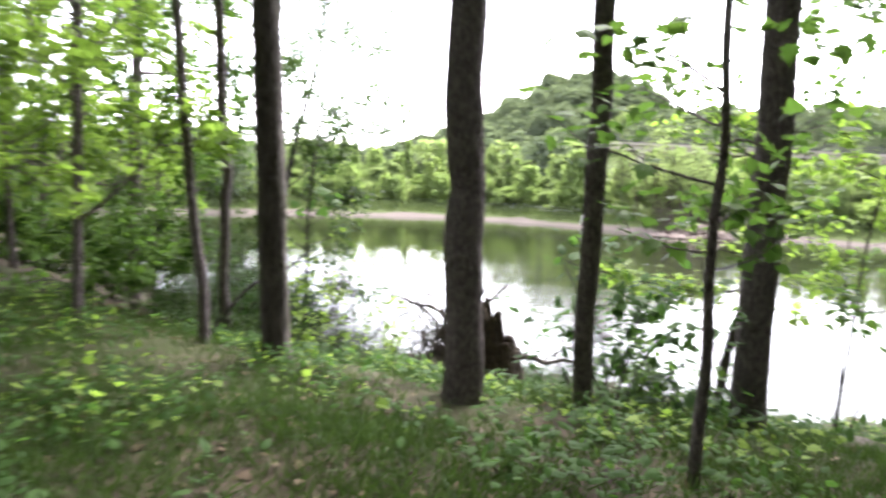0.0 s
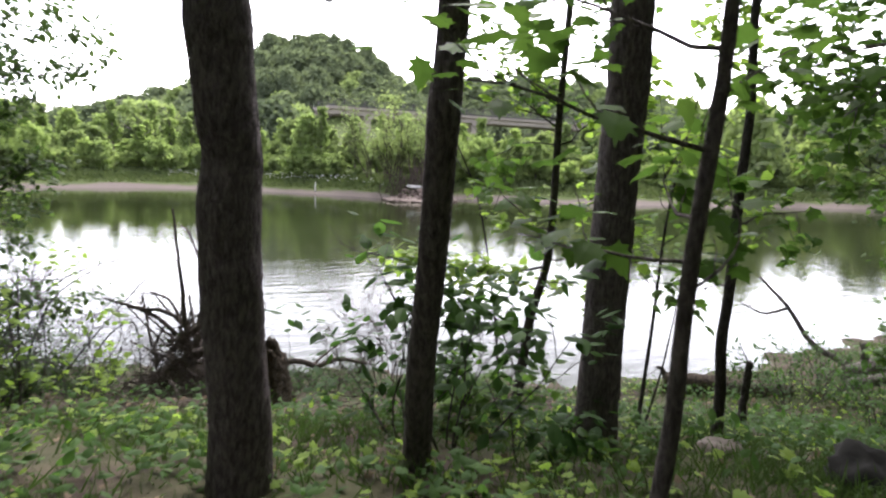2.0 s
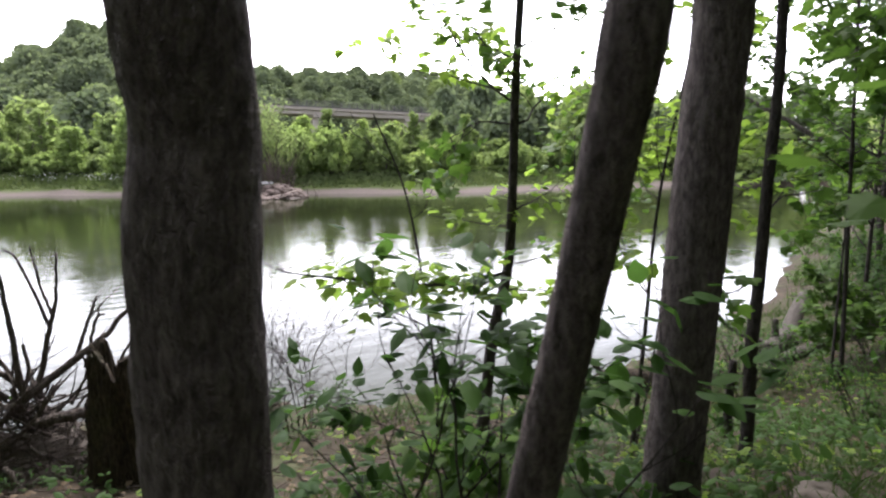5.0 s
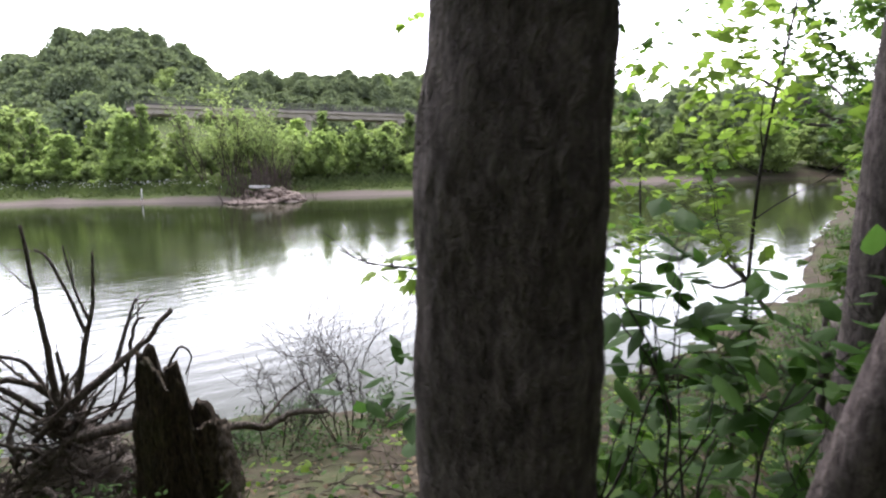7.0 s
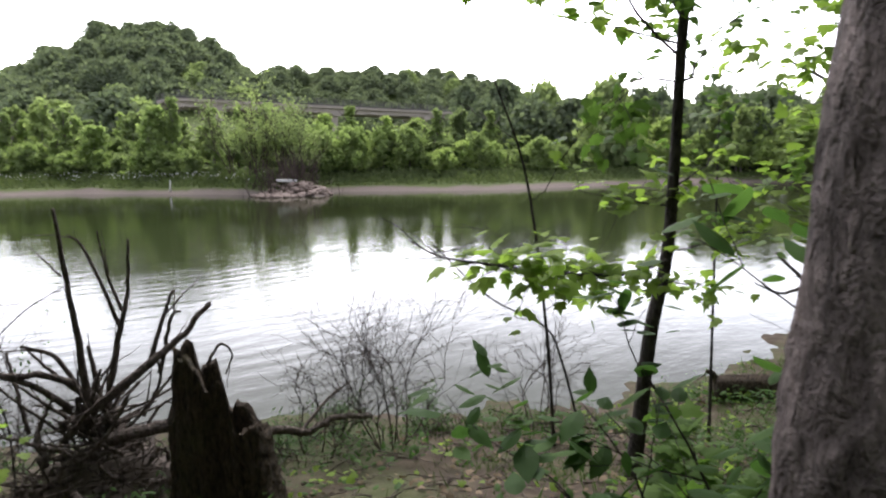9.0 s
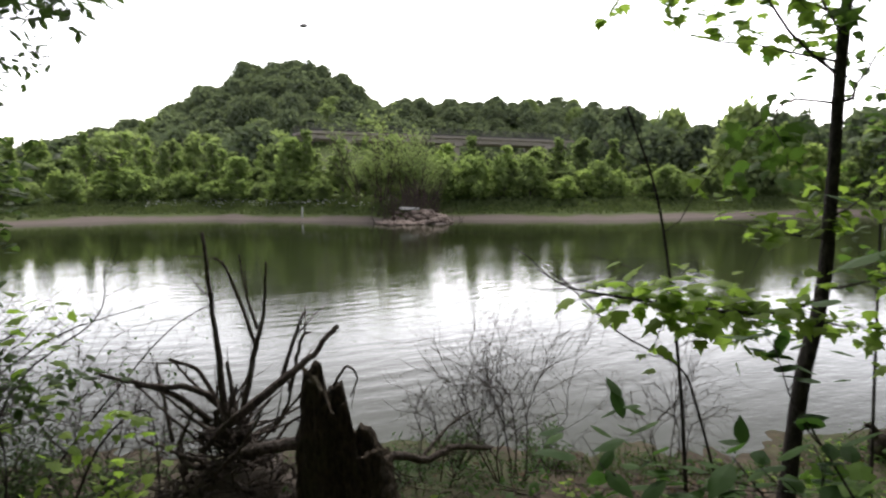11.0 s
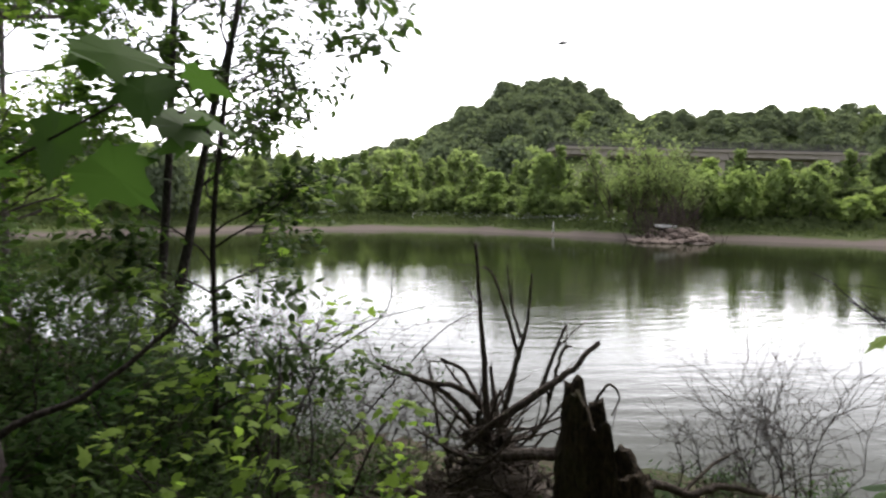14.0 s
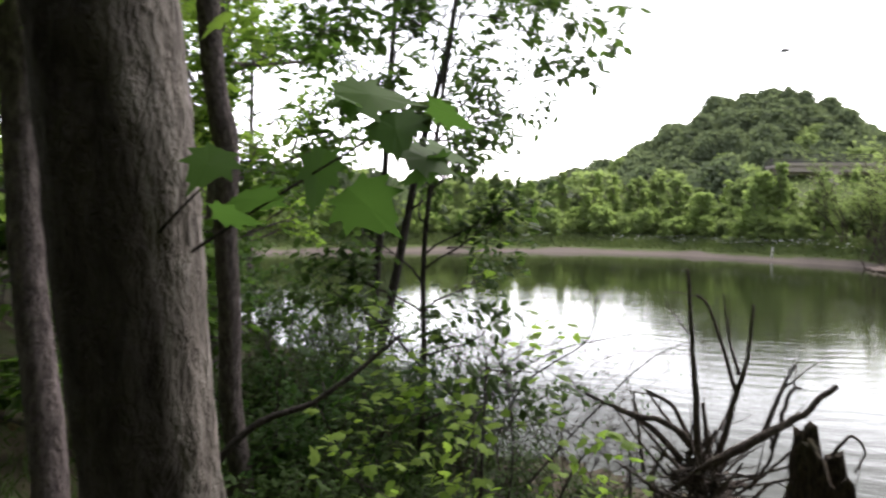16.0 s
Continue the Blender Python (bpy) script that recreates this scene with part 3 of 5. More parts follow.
near_tree("tree", 12, axis_line(-2.416, 6.66, -0.1, 0.06, 7.5, 90, [(0.6, 0.05, 0, 0.5)]), 0.056, 0.035, BARK,
          "slim leaning grey trunk in the undergrowth", (4.6, 7.4, 5, 1.8), sides=16)
near_tree("maple_sapling", 5, axis_line(1.394, 3.241, -0.068, -0.15, 3.3, 70, [(0.9, 0.02, 0, 0.3), (2.0, 0.04, 0.02, 0.3)]), 0.034, 0.014, BARK,
          "young maple with big leaves at eye height", None, sides=12, template=MAPLE_T, leaf_size=0.098, per=3, kids=3,
          extra=[(1.75, (-0.5, 0.25, 0.1), 0.75, 0.009, 1), (1.95, (0.75, 0.45, 0.15), 0.8, 0.009, 1), (2.05, (-0.1, 0.8, 0.1), 0.7, 0.008, 1),
                 (2.2, (-0.7, -0.1, 0.2), 0.6, 0.007, 1), (2.35, (0.6, -0.1, 0.2), 0.6, 0.007, 1), (1.6, (0.3, 0.7, -0.05), 0.7, 0.008, 1), (1.45, (-0.3, 0.6, 0.0), 0.6, 0.007, 1), (1.35, (0.8, 0.3, 0.1), 0.7, 0.007, 1)])
near_tree("maple_sapling", 6, axis_line(4.193, 5.503, -0.03, -0.03, 5.6, 90, [(0.35, -0.04, 0, 0.3), (2.2, 0.05, 0, 0.5)]), 0.048, 0.02, BARK_DARK,
          "thin knotty sapling by the log", (2.6, 5.5, 7, 1.2), sides=12, template=MAPLE_S, leaf_size=0.1, per=4, kids=3,
          extra=[(1.25, (0.9, 0.2, 0.12), 0.9, 0.01, 1), (0.75, (-0.8, 0.3, 0.2), 0.6, 0.008, 1)])

# the leaning sapling with the bright low branch over the water
LEAN_LINE = smooth_line([(3.42, 7.55, hz(3.42, 7.55) - 0.1), (3.5, 7.55, -0.72), (3.62, 7.55, 0.11), (3.8, 7.55, 0.72), (3.85, 7.55, 1.46), (3.86, 7.52, 2.58), (3.95, 7.4, 5.2)], 80)
lean = near_tree("maple_sapling", 14, LEAN_LINE, 0.062, 0.03, BARK_DARK, "dark leaning young maple with a bright low branch over the water", (3.6, 5.1, 5, 1.4), sides=14,
                 extra=[(2.1, (-0.9, 0.1, 0.16), 1.4, 0.012, 1), (2.3, (-0.8, -0.3, 0.2), 1.2, 0.01, 1), (1.9, (-0.7, 0.3, 0.2), 1.0, 0.009, 1), (1.9, (0.8, 0.2, 0.1), 1.1, 0.012, 1), (2.5, (0.5, -0.4, 0.2), 1.0, 0.01, 1)],
                 leaf_size=0.1, per=5, kids=3)
rng = np.random.default_rng(40)
LOW = smooth_line([(3.72, 7.5, 0.68), (3.3, 7.5, 0.64), (2.83, 7.5, 0.68), (2.35, 7.5, 0.77), (2.01, 7.5, 0.84), (1.66, 7.5, 0.92), (1.45, 7.5, 1.03)], 26)
base = np.array(lean.location)
wood, spots = Shape(), []
wood.tube(LOW - base, np.linspace(0.016, 0.003, 26), 7)
for k in range(3, 24):
    for _ in range(2 if k < 17 else 1):
        w = rand_ways(rng, 1)[0] * np.array([1, 1, 0.35]) + np.array([-0.5, 0, 0.12])
        grow(wood, rng, LOW[k] - base, w, 0.2 + 0.25 * rng.random(), 0.004, 0, spots if k < 17 else [], lift=0.05)
for a, b in (((3.75, 7.55, 0.5), (4.6, 7.7, 0.35)), ((3.8, 7.55, 0.75), (4.7, 7.3, 0.85)), ((3.82, 7.55, 1.05), (3.1, 7.8, 1.2)), ((3.84, 7.55, 1.2), (4.8, 7.8, 1.45)), ((3.86, 7.53, 2.2), (3.0, 8.2, 2.5)), ((3.86, 7.5, 2.6), (2.9, 8.4, 2.75)), ((3.87, 7.5, 2.5), (3.3, 7.9, 2.75))):
    line = bend(np.array(a) - base, np.array(b) - base, rng, 7, 0.1)
    wood.tube(line, np.linspace(0.009, 0.003, 7), 5)
    for k in range(2, 7):
        grow(wood, rng, line[k], rand_ways(rng, 1)[0] * np.array([1, 1, 0.3]) + np.array([0.2, 0, 0.1]), 0.3, 0.003, 0, spots)
part("low_branch", wood.mesh("low_branch", BARK_DARK), lean, "thin dark arching branch")
p, w, u, s = leaf_out(rng, spots, 3, 0.1, MAPLE_S, 0.85, 0.05, 0.2)
part("young_foliage", Shape().leaves(p, w, u, s, MAPLE_S).mesh("young_foliage", MAPLE_YOUNG, False), lean, "bright yellow-green young leaves")

# branch of the thick tree with large leaves near the eye
thick = bpy.data.objects["tree.003"]
base = np.array(thick.location)
rng = np.random.default_rng(41)
wood, spots = Shape(), []
for pts, tips in (([(-1.36, 5.88, 1.35), (-1.15, 5.95, 1.5), (-0.92, 5.95, 1.63)], 3), ([(-1.37, 5.87, 1.4), (-1.26, 5.8, 1.46), (-1.18, 5.75, 1.5)], 1)):
    line = smooth_line(pts, 12)
    wood.tube(line - base, np.linspace(0.0038, 0.0015, 12), 6)
    for k in range(12 - tips, 12):
        spots.append((line[k] - base, line[k] - line[k - 1]))
part("low_branch", wood.mesh("low_branch", BARK_DARK), thick, "thin dark branch")
p, w, u, s = leaf_out(rng, spots, 3, 0.115, MAPLE_T, 0.6, 0.055, 0.45)
part("low_foliage", Shape().leaves(p, w, u, s, MAPLE_T).mesh("low_foliage", BROAD, False), thick, "large green maple leaves")

# two stems and a thin sapling at the left shore
PAIR_A = smooth_line([(-3.75, 13.85, hz(-3.75, 13.85) - 0.1), (-3.7, 13.81, -1.06), (-3.5, 13.88, 1.47), (-3.36, 13.93, 4.0), (-3.2, 14.0, 6.8)], 60)
PAIR_B = smooth_line([(-3.66, 13.86, hz(-3.66, 13.86) - 0.1), (-3.62, 13.84, -1.05), (-3.28, 13.95, 0.73), (-2.93, 14.04, 2.6), (-2.57, 14.14, 4.1), (-2.3, 14.2, 6.0)], 60)
for k, (ln, r) in enumerate(((PAIR_A, 0.075), (PAIR_B, 0.085))):
    near_tree("ash_tree", 50 + k, ln, r, 0.03, BARK_DARK, "slender dark ash stem with small leaflets at the shore", (2.2, 5.8, 8, 1.5), sides=12, leaf=ASH, template=OVAL_T, leaf_size=0.1, per=5, kids=4,
              extra=[(1.6, (0.8, -0.1, 0.5), 1.5, 0.022, 2), (2.4, (0.9, 0.1, 0.25), 1.4, 0.022, 2)] if k else [(2.9, (0.7, 0, 0.1), 1.8, 0.02, 2)], group="shore stems")
THIN = smooth_line([(-1.9, 9.88, hz(-1.9, 9.88) - 0.1), (-1.89, 9.88, -0.76), (-1.86, 9.89, 0.3), (-1.86, 9.89, 1.25), (-1.75, 9.92, 2.32), (-1.67, 9.94, 2.9), (-1.6, 9.95, 3.6)], 50)
near_tree("ash_tree", 53, THIN, 0.03, 0.012, BARK_DARK, "thin dark ash sapling with narrow leaves", (-0.3, 3.4, 15, 0.95), sides=9, leaf=ASH, template=OVAL_T, leaf_size=0.09, per=6, kids=3,
          extra=[(1.0, (0.8, 0, 0.5), 1.0, 0.01, 1), (0.9, (-0.6, 0, 0.6), 0.9, 0.01, 1)], group="shore stems")

# understorey maples: left wood and right bank
UNDER = [(-3.72, 6.95, 0.055, 6.5, 0.6), (-6.4, 14.2, 0.14, 9.0, 1.2), (-7.3, 11.4, 0.06, 6.5, 0.5), (-5.2, 9.6, 0.04, 5.5, 0.5), (-8.6, 9.4, 0.07, 7.5, 0.4), (-6.3, 7.6, 0.045, 6.0, 0.5), (-10.5, 13.0, 0.09, 8.0, 0.4), (-5.0, 12.0, 0.04, 5.0, 0.3), (-8.0, 17.5, 0.07, 7.0, 0.2), (-4.6, 6.0, 0.035, 5.0, 0.9),
         (-11.5, 19.0, 0.09, 8.0, 0.0), (-13.0, 15.5, 0.1, 8.5, 0.2), (-9.2, 15.6, 0.1, 8.5, 0.1), (-12.2, 10.6, 0.11, 9.0, 0.4), (-15.5, 18.5, 0.1, 9.0, 0.0), (-9.8, 21.5, 0.09, 8.0, -0.3)]
for k, (x, y, r, top, low) in enumerate(UNDER):
    near_tree("maple_tree", 60 + k, axis_line(x, y, 0.03 * math.sin(k * 2.1), 0.03 * math.cos(k * 1.7), top, 50), r, r * 0.5, BARK, "understorey maple with light green layered leaves in the wood",
              (low + 0.4, top, 11, 1.5 + top * 0.09), sides=12, leaf=MAPLE_YOUNG if k % 3 != 1 else MAPLE, template=MAPLE_S, leaf_size=0.11, per=6, kids=4, group="understorey maples")
RIGHT = [(8.45, 6.5, 0.03, 4.5, 0.2), (9.6, 5.7, 0.05, 6.0, 0.0), (11.2, 7.1, 0.035, 5.0, -0.6), (12.8, 6.0, 0.07, 7.5, -0.3), (14.5, 8.0, 0.06, 6.0, -0.8), (17.0, 7.5, 0.09, 8.0, -0.5), (10.4, 4.0, 0.07, 7.5, 0.6), (13.8, 3.2, 0.1, 8.5, 0.2), (20.5, 9.5, 0.1, 8.0, -0.6), (24, 11.0, 0.1, 9.0, -0.6)]
for k, (x, y, r, top, low) in enumerate(RIGHT):
    near_tree("maple_tree", 80 + k, axis_line(x, y, 0.03 * math.sin(k * 1.3), 0.03 * math.cos(k), top, 50), r, r * 0.5, BARK_DARK, "leafy young maple on the bank above the driftwood",
              (low + 0.5, top, 11, 1.3 + top * 0.08), sides=10, leaf=MAPLE, template=MAPLE_S, leaf_size=0.12, per=4, kids=4, group="driftwood bank maples")
near_tree("maple_tree", 95, axis_line(4.9, 3.7, -0.02, 0.02, 8.0, 60), 0.12, 0.08, BARK, "broad maple with drooping dark leaves over the bank", (3.2, 7.8, 8, 2.2), leaf_size=0.1, per=4, template=MAPLE_S,
          extra=[(2.6, (-0.7, 0.35, 0.1), 1.2, 0.02, 2), (3.0, (-0.5, 0.8, 0.05), 1.4, 0.02, 2), (2.3, (-0.2, 0.9, -0.1), 1.2, 0.02, 2)])
# small stems among the trunks: forked sapling near the shore
for k, (pts, r) in enumerate((([(4.24, 6.51, hz(4.24, 6.51) - 0.05), (4.31, 6.47, 0.21), (4.37, 6.42, 1.39), (4.55, 6.29, 2.6)], 0.022), ([(4.4, 6.6, hz(4.4, 6.6) - 0.05), (4.62, 6.6, -0.2), (4.75, 6.6, 0.5)], 0.014),
                              ([(4.08, 8.9, hz(4.08, 8.9) - 0.05), (3.94, 8.9, -0.13), (3.67, 8.9, 1.25), (3.28, 8.9, 2.1)], 0.02), ([(4.39, 8.8, hz(4.39, 8.8) - 0.05), (4.06, 8.8, -0.49), (3.83, 8.8, -0.11), (3.2, 8.85, 0.25), (2.64, 8.9, 0.75)], 0.014),
                              ([(8.4, 6.52, hz(8.4, 6.52) - 0.05), (8.45, 6.52, 0.4), (8.5, 6.5, 1.8)], 0.02), ([(5.3, 8.0, hz(5.3, 8.0) - 0.05), (5.25, 8.0, 0.2), (5.2, 8.0, 1.9)], 0.018))):
    near_tree("sapling", 100 + k, smooth_line(pts, 24), r, r * 0.35, BARK_DARK, "thin dark sapling with sparse twigs at the water's edge", (pts[1][2], pts[-1][2], 9 if k == 0 else 5, 0.9 if k == 0 else 0.8), flare=0.1, sides=7, leaf=MAPLE_YOUNG if k == 0 else MAPLE, template=MAPLE_S, leaf_size=0.1 if k == 0 else 0.09, per=3 if k == 0 else 2 if k in (4, 5) else 0, kids=3 if k == 0 else 2, group="thin saplings")

# a small bright maple with layered, level sprays above the brush
near_tree("maple_sapling", 120, smooth_line([(-1.2, 8.6, hz(-1.2, 8.6) - 0.05), (-1.18, 8.6, 0.0), (-1.15, 8.55, 0.7)], 30), 0.014, 0.005, BARK_DARK, "small bright maple with layered yellow-green leaves", None, flare=0.1, sides=7, leaf=MAPLE_YOUNG, template=MAPLE_S,
          leaf_size=0.07, per=2, kids=4, extra=[(-0.15 + 0.12 * k, (math.cos(2.2 * k + 0.3), 0.7 * math.sin(2.2 * k + 0.3), -0.12 + 0.03 * k), 0.85 - 0.05 * k, 0.006, 1) for k in range(7)])

# ---- dead wood ----
rng = np.random.default_rng(7)


def stump():
    """A rotten broken stump, hollow, with a jagged rim."""
    x, y = 1.06, 9.3
    z0 = hz(x, y) - 0.15
    n, rings = 76, 26
    th = np.arange(n) * 2 * np.pi / n
    across = np.cos(th + 0.25)                    # from one side of the break to the other
    rim = np.interp(across, [-1, -0.92, -0.8, -0.62, -0.42, -0.36, -0.3, -0.22, 0.0, 0.12, 0.2, 0.3, 0.45, 0.6, 0.75, 1],
                    [0.5, 0.78, 1.0, 1.02, 0.98, 0.8, 0.74, 0.83, 0.86, 0.78, 0.5, 0.42, 0.47, 0.52, 0.4, 0.3])
    rim = rim - 0.1 + 0.022 * rng.standard_normal(n) + 0.02 * np.sin(th * 17)
    top = z0 + 0.5 + rim
    flute = 1 + 0.05 * np.sin(th * 5 + 1) + 0.04 * np.sin(th * 11 + 2) + 0.03 * rng.standard_normal(n)
    rows = []
    for k in range(rings):
        t = k / (rings - 1)
        z = z0 + (top - z0) * t
        h = z - z0
        r = (0.315 + 0.11 * np.exp(-h / 0.35) + 0.03 * (1 - t)) * flute * (1 + 0.02 * rng.standard_normal(n))
        rows.append(np.column_stack([x + r * np.cos(th) - 0.05 * h, y + r * np.sin(th), z]))
    for k in range(10):
        t = 1 - k / 9
        z = z0 + 0.25 + (top - z0 - 0.25) * t
        r = (0.315 - 0.05 - 0.03 * (1 - t)) * flute
        rows.append(np.column_stack([x + r * np.cos(th) - 0.05 * (z - z0), y + r * np.sin(th), z - 0.015]))
    v = np.concatenate(rows)
    m = len(rows)
    q = [[i * n + j, i * n + (j + 1) % n, (i + 1) * n + (j + 1) % n, (i + 1) * n + j] for i in range(m - 1) for j in range(n)]
    sh = Shape().add(v - np.array([x, y, z0]), (), q)
    s = empty("tree_stump", (x, y, z0), "rotten dark broken tree stump with a jagged hollow top", "stump")
    part("shell", sh.mesh("shell", ROT), s)
    roots = Shape()
    for a in np.arange(7) * 0.9:
        e = np.array([0.5 * math.cos(a), 0.5 * math.sin(a), 0])
        e[2] = hz(x + e[0], y + e[1]) - z0 - 0.04
        roots.tube(bend((0.2 * math.cos(a), 0.2 * math.sin(a), 0.25), e, rng, 6, 0.05), np.linspace(0.07, 0.02, 6), 7, 0.05, rng)
    part("root_flare", roots.mesh("root_flare", ROT), s)
    return s


stump()


def rock(name, at, size, mat, label, seed):
    r = np.random.default_rng(seed)
    bm = bmesh.new()
    bmesh.ops.create_icosphere(bm, subdivisions=3, radius=1.0)
    off = Vector(r.random(3) * 20)
    for v in bm.verts:
        d = 1 + 0.6 * noise.noise(v.co * 1.3 + off) + 0.25 * noise.noise(v.co * 3.2 + off)
        v.co = Vector((v.co.x * size[0], v.co.y * size[1], v.co.z * size[2])) * d
    me = bpy.data.meshes.new(name)
    bm.to_mesh(me)
    bm.free()
    for p in me.polygons:
        p.use_smooth = True
    me.materials.append(mat)
    ob = tagged(new(name, me), label, "rock")
    ob.location = at
    return ob


def snag(name, label, sticks, mat, category, side=0, seed=1, foot=(0, 0, 0), group=""):
    """Dead wood: main sticks (points, thick, thin) with a few broken side twigs."""
    r = np.random.default_rng(seed)
    thing = empty(name, foot, label, category, group)
    for pts, a, b in sticks:
        line = smooth_line(np.asarray(pts, float), 5 * len(pts)) - np.array(foot)
        line[1:-1] += r.standard_normal(line[1:-1].shape) * min(a * 0.15, 0.005)
        stick = part("stick", Shape().tube(line, np.linspace(a, b, len(line)), 9, 0.06, r, a * 90).mesh("stick", mat), thing)
        for _ in range(side):
            i = r.integers(len(line) // 3, len(line) - 1)
            d = line[i + 1] - line[i]
            w = d / np.linalg.norm(d) * 0.6 + rand_ways(r, 1)[0] * 0.7 + np.array([0, 0, 0.2])
            tw = Shape().tube(bend(line[i], line[i] + w * (0.12 + 0.3 * r.random()), r, 5, 0.12), np.linspace(min(b, 0.012) * 0.8, 0.002, 5), 4)
            part("twig", tw.mesh("twig", mat), stick)
    return thing


ROOT_AT = (0.38, 10.55, hz(0.38, 10.55))
G = ROOT_AT[2]
STICKS = [([(0.36, 10.45, G + 0.1), (0.34, 10.4, -0.49), (0.28, 10.4, 0.25), (0.21, 10.4, 1.09)], 0.045, 0.014),
          ([(0.44, 10.5, G + 0.1), (0.47, 10.3, -0.41), (0.58, 10.3, 0.11), (0.66, 10.3, 0.42), (0.69, 10.3, 0.83)], 0.036, 0.01),
          ([(0.6, 10.4, 0.12), (0.42, 10.5, 0.73), (0.3, 10.5, 0.88)], 0.018, 0.006), ([(0.62, 10.4, 0.25), (0.56, 10.5, 0.53), (0.51, 10.5, 0.89)], 0.016, 0.006),
          ([(0.3, 10.4, -0.7), (0.33, 10.2, -0.47), (0.77, 10.2, -0.16), (1.0, 10.2, 0.0), (1.26, 10.2, 0.25)], 0.045, 0.022), ([(0.76, 10.25, -0.2), (0.91, 10.3, 0.16), (1.0, 10.3, 0.38)], 0.022, 0.012),
          ([(0.43, 10.5, -0.5), (0.12, 10.5, -0.23), (-0.33, 10.5, -0.12)], 0.034, 0.02), ([(0.22, 10.5, -0.52), (-0.08, 10.5, -0.22), (-0.58, 10.5, 0.0)], 0.032, 0.014),
          ([(0.35, 10.6, -0.5), (0.15, 10.6, -0.1), (-0.07, 10.6, 0.03)], 0.024, 0.012), ([(0.46, 10.6, -0.6), (0.39, 10.6, -0.05)], 0.026, 0.016), ([(0.85, 10.3, -0.3), (0.97, 10.3, 0.15), (1.05, 10.3, 0.2)], 0.02, 0.01),
          ([(1.0, 9.95, -0.62), (0.7, 9.9, -0.6), (0.38, 9.95, -0.62)], 0.06, 0.045), ([(1.0, 9.5, -0.05), (1.09, 9.45, 0.1), (1.16, 9.42, 0.02), (1.1, 9.4, -0.12)], 0.012, 0.006),
          ([(1.2, 9.6, -0.85), (1.51, 9.6, -0.74), (1.8, 9.6, -0.83), (2.1, 9.6, -0.78), (2.5, 9.7, -0.9)], 0.045, 0.022), ([(1.75, 9.6, -0.82), (2.1, 9.75, -0.65), (2.4, 9.9, -0.6)], 0.018, 0.006)]
rr = np.random.default_rng(13)
for k in range(34):
    a = 0.25 + 2.7 * rr.random()
    L = 0.3 + 0.55 * rr.random()
    p0 = np.array([0.42 + 0.22 * rr.standard_normal(), 10.4 + 0.15 * rr.standard_normal(), -0.8 + 0.15 * rr.random()])
    w = np.array([math.cos(a), 0.35 * rr.standard_normal(), math.sin(a) * 0.9])
    STICKS.append(([p0, p0 + w * L * 0.5 + rr.standard_normal(3) * 0.04, p0 + w * L], 0.012 + 0.02 * rr.random(), 0.005 + 0.006 * rr.random()))
snag("upturned_roots", "bleached upturned root mass with bare spiky limbs by the stump", STICKS, DEAD, "dead wood", 1, 11, ROOT_AT)
# the tangle of root ends at its foot
rng = np.random.default_rng(12)
tangle = Shape()
for _ in range(620):
    c = np.array([0.35 + 0.5 * rng.standard_normal(), 10.3 + 0.33 * rng.standard_normal(), 0])
    g = hz(c[0], c[1])
    c[2] = g + 0.02 + 0.85 * rng.random() * math.exp(-((c[0] - 0.35) / 0.5) ** 2 - ((c[1] - 10.3) / 0.45) ** 2)
    w = rand_ways(rng, 1)[0] * np.array([1, 0.6, 0.45])
    L = 0.2 + 0.45 * rng.random()
    tangle.tube(bend(c - w * L / 2, c + w * L / 2, rng, 5, 0.25), np.linspace(0.004 + 0.024 * rng.random() ** 3, 0.003, 5), 5)
tg = empty("root_tangle", (0, 0, 0), "tangled dead roots and driftwood heaped at the shore", "dead wood")
part("roots", tangle.mesh("roots", DEAD), tg)
tagged(tg, kind="stuff")
rock("root_soil", (0.4, 10.35, hz(0.4, 10.35) + 0.05), (0.55, 0.4, 0.38), EARTHY, "clod of brown soil held by the upturned roots", 9)


def bare_shrub(seed, x, y, stems, tall, wide, label, green=0):
    r = np.random.default_rng(seed)
    z = hz(x, y)
    sh = empty("bare_shrub", (x, y, z), label, "shrub", "bare shrubs")
    spots = []
    for k in range(stems):
        wood = Shape()
        a = 2.4 * k
        w = np.array([wide * math.cos(a) * r.random(), 0.5 * wide * math.sin(a) * r.random(), 1.0])
        grow(wood, r, (0.12 * math.cos(a), 0.1 * math.sin(a), -0.05), w, tall * (0.6 + 0.45 * r.random()), 0.0065 + 0.003 * r.random(), 2, spots, spread=0.8, lift=0.08, kids=7, wig=0.26)
        part("stem", wood.mesh("stem", TWIG), sh)
    if green:
        low = [s for s in spots if r.random() < green]
        p, w, u, s = leaf_out(r, low, 2, 0.05, LANCE_T)
        part("foliage", Shape().leaves(p, w, u, s, LANCE_T).mesh("foliage", BROAD, False), sh)
    return sh


bare_shrub(21, 2.85, 9.9, 12, 1.75, 0.75, "bare twiggy grey-brown shrub at the water's edge")
bare_shrub(22, 2.2, 10.2, 6, 0.9, 0.9, "low bare twiggy shrub behind the fallen branch")
bare_shrub(23, -0.7, 11.2, 9, 1.5, 1.1, "sprawling leafless brush along the shore", 0.1)
bare_shrub(24, -1.4, 10.6, 8, 1.7, 1.0, "sprawling leafless brush with a few leaves", 0.25)
bare_shrub(25, -0.2, 12.0, 6, 1.1, 1.2, "thin leafless brush in the shallows")
bare_shrub(26, 4.6, 9.6, 5, 1.3, 0.9, "thin leafless stems at the water's edge")
rng = np.random.default_rng(27)
